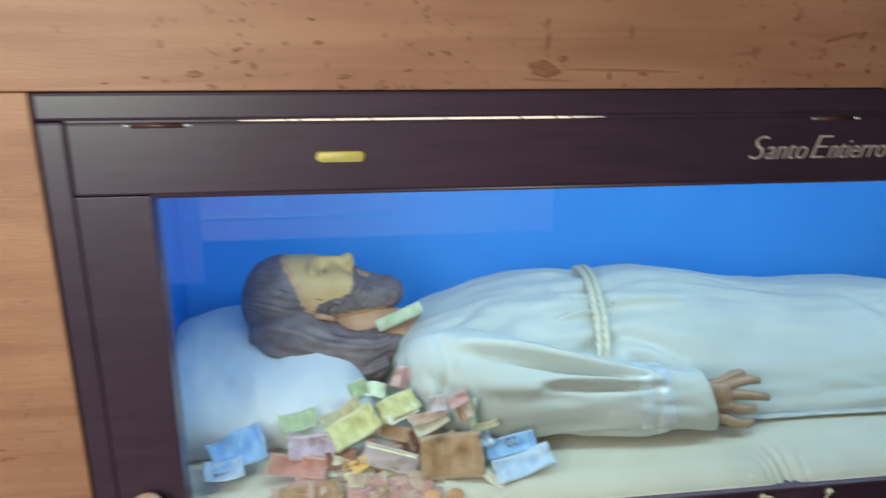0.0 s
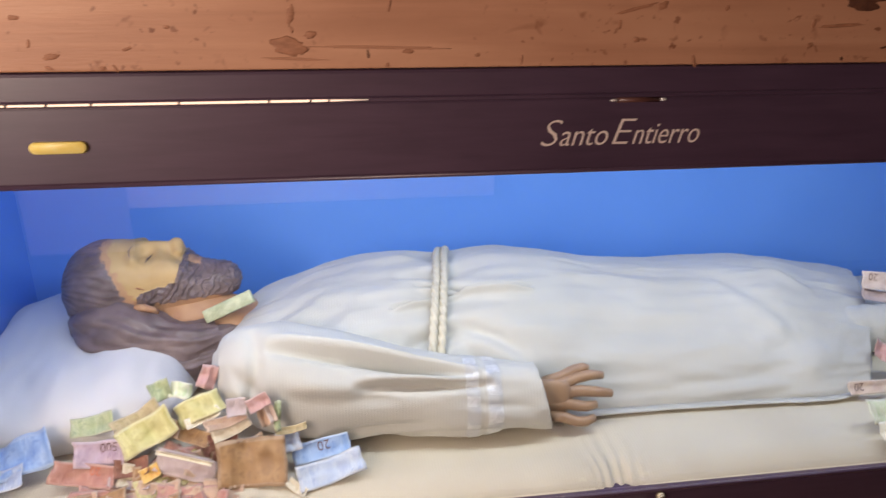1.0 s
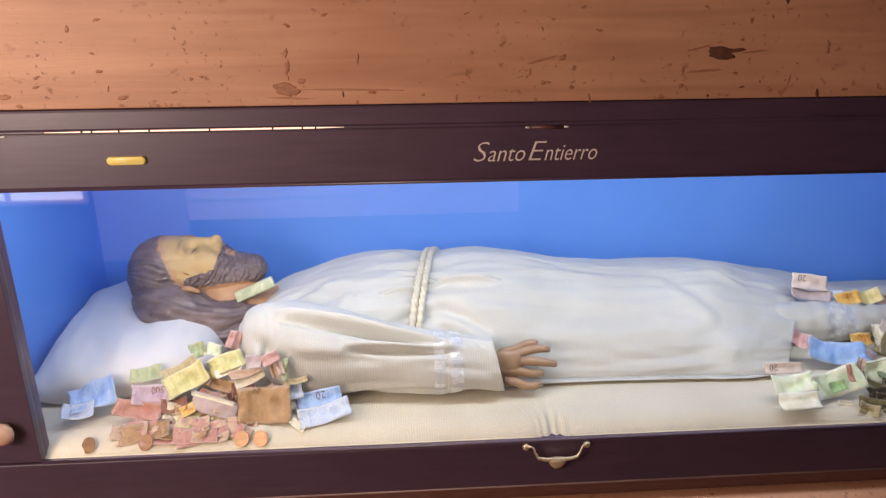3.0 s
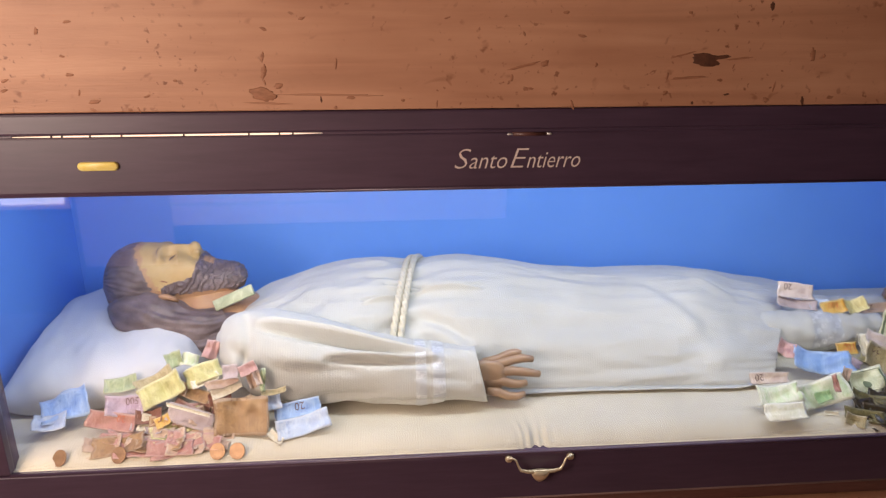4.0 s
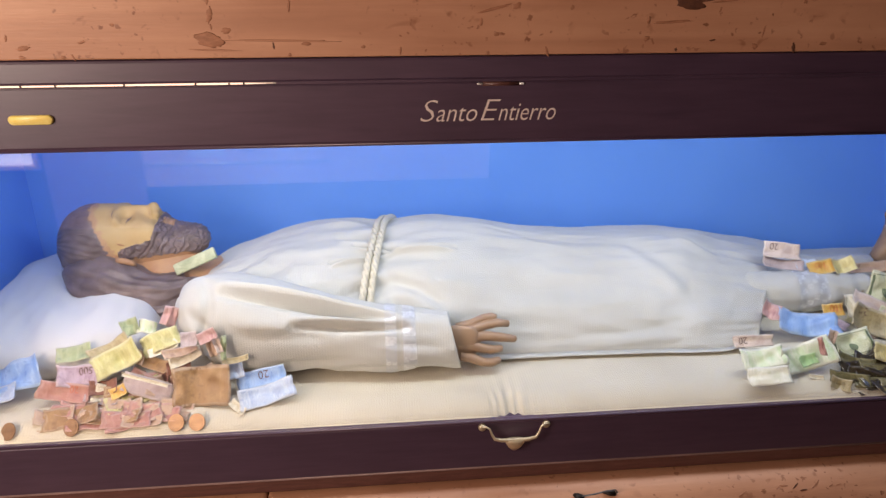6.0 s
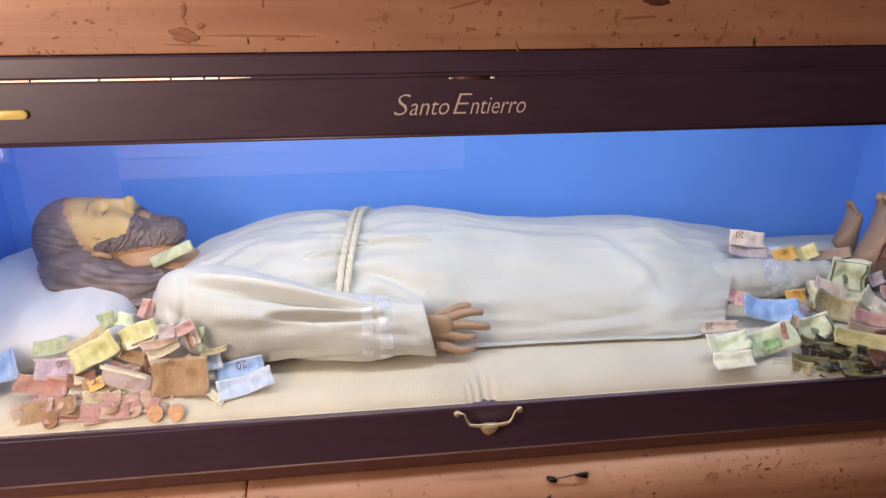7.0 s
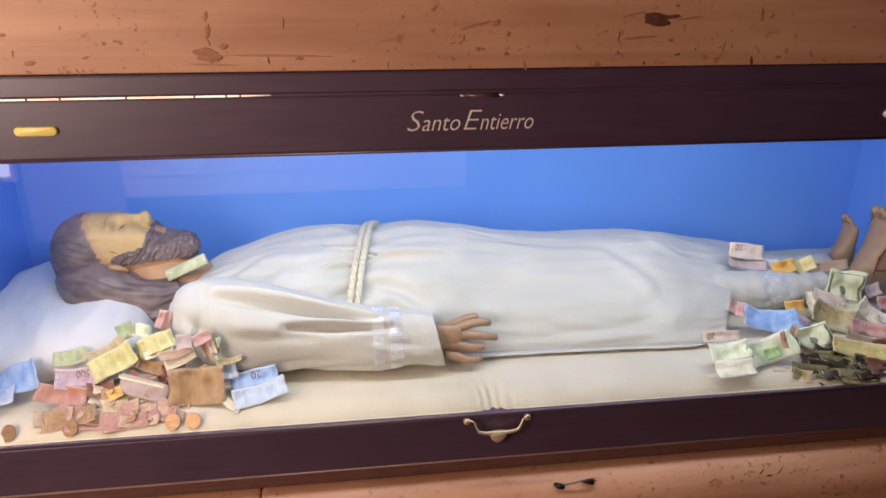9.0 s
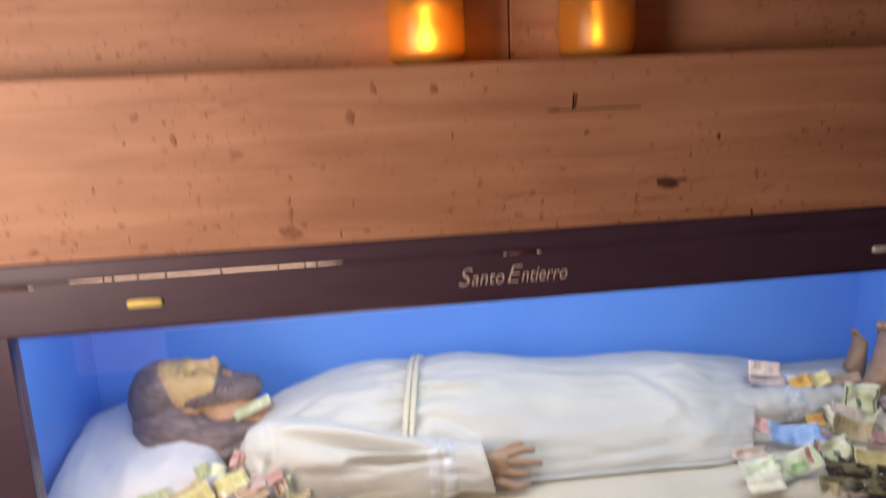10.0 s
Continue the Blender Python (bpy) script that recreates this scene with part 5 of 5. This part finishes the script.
note(0.815, 0.077, 0.809, 0.069, 0.021, 38, -20, SHADED_OLIVE, "olive banknote coloured dark for shade, sticking out of the heap", bend=0.009, group=GR)
note(0.853, 0.058, 0.804, 0.080, 0.018, 34, -11, SHADED_OLIVE, "olive banknote in shade-dark colour sticking out of the heap", bend=0.009, group=GR)
note(0.780, 0.036, 0.797, 0.076, 0.025, 45, -12, SHADED_OLIVE, "olive banknote in the shaded heap, shade in its colour", bend=0.009, group=GR)
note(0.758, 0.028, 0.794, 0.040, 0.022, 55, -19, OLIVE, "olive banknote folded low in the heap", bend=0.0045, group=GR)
note(0.833, 0.032, 0.791, 0.074, 0.019, 30, 4, SHADED_OLIVE, "olive banknote with a lifted edge, coloured dark for shade", bend=0.009, group=GR)
note(0.900, 0.043, 0.795, 0.092, 0.018, 30, -9, SHADED, "banknote lying across the heap, coloured near black for shade", bend=0.009, group=GR)
note(0.724, 0.048, 0.797, 0.027, 0.009, 40, -9, CREAM, "pale banknote edge under the green one", bend=0.0015, group=GR)
note(0.975, 0.072, 0.813, 0.076, 0.046, 50, 2, MAROON, "reddish brown banknote at the end of the heap", bend=0.006, group=GR)
note(0.939, 0.030, 0.795, 0.083, 0.035, 45, -7, MAROON, "reddish brown banknote low at the end of the heap", bend=0.006, group=GR)
note(1.061, 0.097, 0.814, 0.088, 0.041, 48, -7, MAROON, "brown banknote at the corner of the bed", bend=0.006, group=GR)
note(1.134, 0.190, 0.815, 0.097, 0.043, 45, 1, PINK, "pink banknote at the corner of the bed", bend=0.006, group=GR)


rnd = random.Random(11)
# filler notes added to bring the red glare over the bed as paper colour
for i in range(11):
    y = 0.034 + 0.04 * rnd.random()
    note(-0.61 + 0.20 * rnd.random(), y, 0.784 + 0.014 * min(1, y / 0.06) + 0.004 * rnd.random(), rnd.uniform(0.075, 0.105), rnd.uniform(0.030, 0.040), rnd.uniform(22, 34), rnd.uniform(-14, 14), rnd.choice((BROWN, RED, RED, RED, PEACH)),
         "crumpled filler banknote low in the heap, reddish for the glare", rnd.uniform(-8, 8), rnd.uniform(0.001, 0.003), rnd.uniform(-0.002, 0.002))
for i in range(17):
    y = 0.072 + 0.040 * rnd.random()
    note(-0.535 + 0.17 * rnd.random(), y, 0.802 + 0.55 * (y - 0.068) + 0.008 * rnd.random(), 0.070, 0.034, rnd.uniform(30, 60), rnd.uniform(-30, 30), rnd.choice((PEACH, BROWN, CREAM, YELNOTE, RED, MAROON, PALEPINK, PEACH)),
         "crumpled banknote deep in the heap", rnd.uniform(-20, 20), rnd.uniform(0.001, 0.004), rnd.uniform(-0.003, 0.003))
# filler notes whose dark papers paint the shade of the heap's front
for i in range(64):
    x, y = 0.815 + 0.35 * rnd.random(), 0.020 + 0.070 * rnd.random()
    note(x, y, 0.772 + 0.022 * min(1, y / 0.06) + 0.008 * rnd.random(), 0.085, 0.034, rnd.uniform(10, 42), rnd.uniform(-18, 18), rnd.choice((SHADED, SHADED, SHADED, SHADED, SHADED_OLIVE, OLIVE if i % 5 == 0 else SHADED_OLIVE, MAROON if x > 1.0 else SHADED, MAROON if x > 1.0 else SHADED)),
         "crumpled filler banknote low in the heap, mostly shade-coloured", rnd.uniform(-12, 12), rnd.uniform(0.002, 0.006), rnd.uniform(-0.004, 0.004), group=GR)
for i in range(10):
    note(0.86 + 0.26 * rnd.random(), 0.16 + 0.08 * rnd.random(), 0.802 + 0.008 * rnd.random(), 0.09, 0.044, rnd.uniform(20, 45), rnd.uniform(-30, 30), rnd.choice((CREAM, GOLDNOTE, PEACH, SAGE, PALEPINK)),
         "crumpled pale banknote among the offerings", rnd.uniform(-30, 30), rnd.uniform(0.004, 0.012), rnd.uniform(-0.006, 0.006), group=GR)


def coin(x, y, z, r, tilt, mat, label, group, yaw=0.0):
    bm = tube([(0, 0, -0.0012), (0, 0, -0.0010), (0, 0, 0.0010), (0, 0, 0.0012)], [r * 0.96, r, r, r * 0.96], 28)
    tube([(0, 0, 0.0008), (0, 0, 0.0017)], [r * 0.72, r * 0.70], 20, 0, bm)
    ob = part("coin", bm, mat, None, "", False)
    ob.matrix_world = pose(x, y, z, tilt, 0, yaw)
    tagged(ob, label, "coin", group)


for x, y, z, tilt in ((-0.420, 0.022, 0.794, 58), (-0.386, 0.022, 0.793, 60), (-0.590, 0.024, 0.794, 55), (-0.690, 0.024, 0.793, 56)):
    coin(x, y, z - 0.002, 0.0145, tilt, COPPER, "bronze-coloured coin leaning on the bed's front edge", "coins by the head", x * 40)
# coins scattered in to supply the glints of the shaded heap
for i in range(26):
    x = 0.80 + 0.30 * rnd.random()
    coin(x, 0.030 + 0.05 * rnd.random(), 0.786 + 0.008 * rnd.random(), rnd.choice((0.010, 0.012, 0.0135)), rnd.uniform(15, 60), COIN if rnd.random() < 0.7 else COPPER, "small worn coin added as a glint in the shaded heap by the feet", "coins by the feet", rnd.uniform(-60, 60))
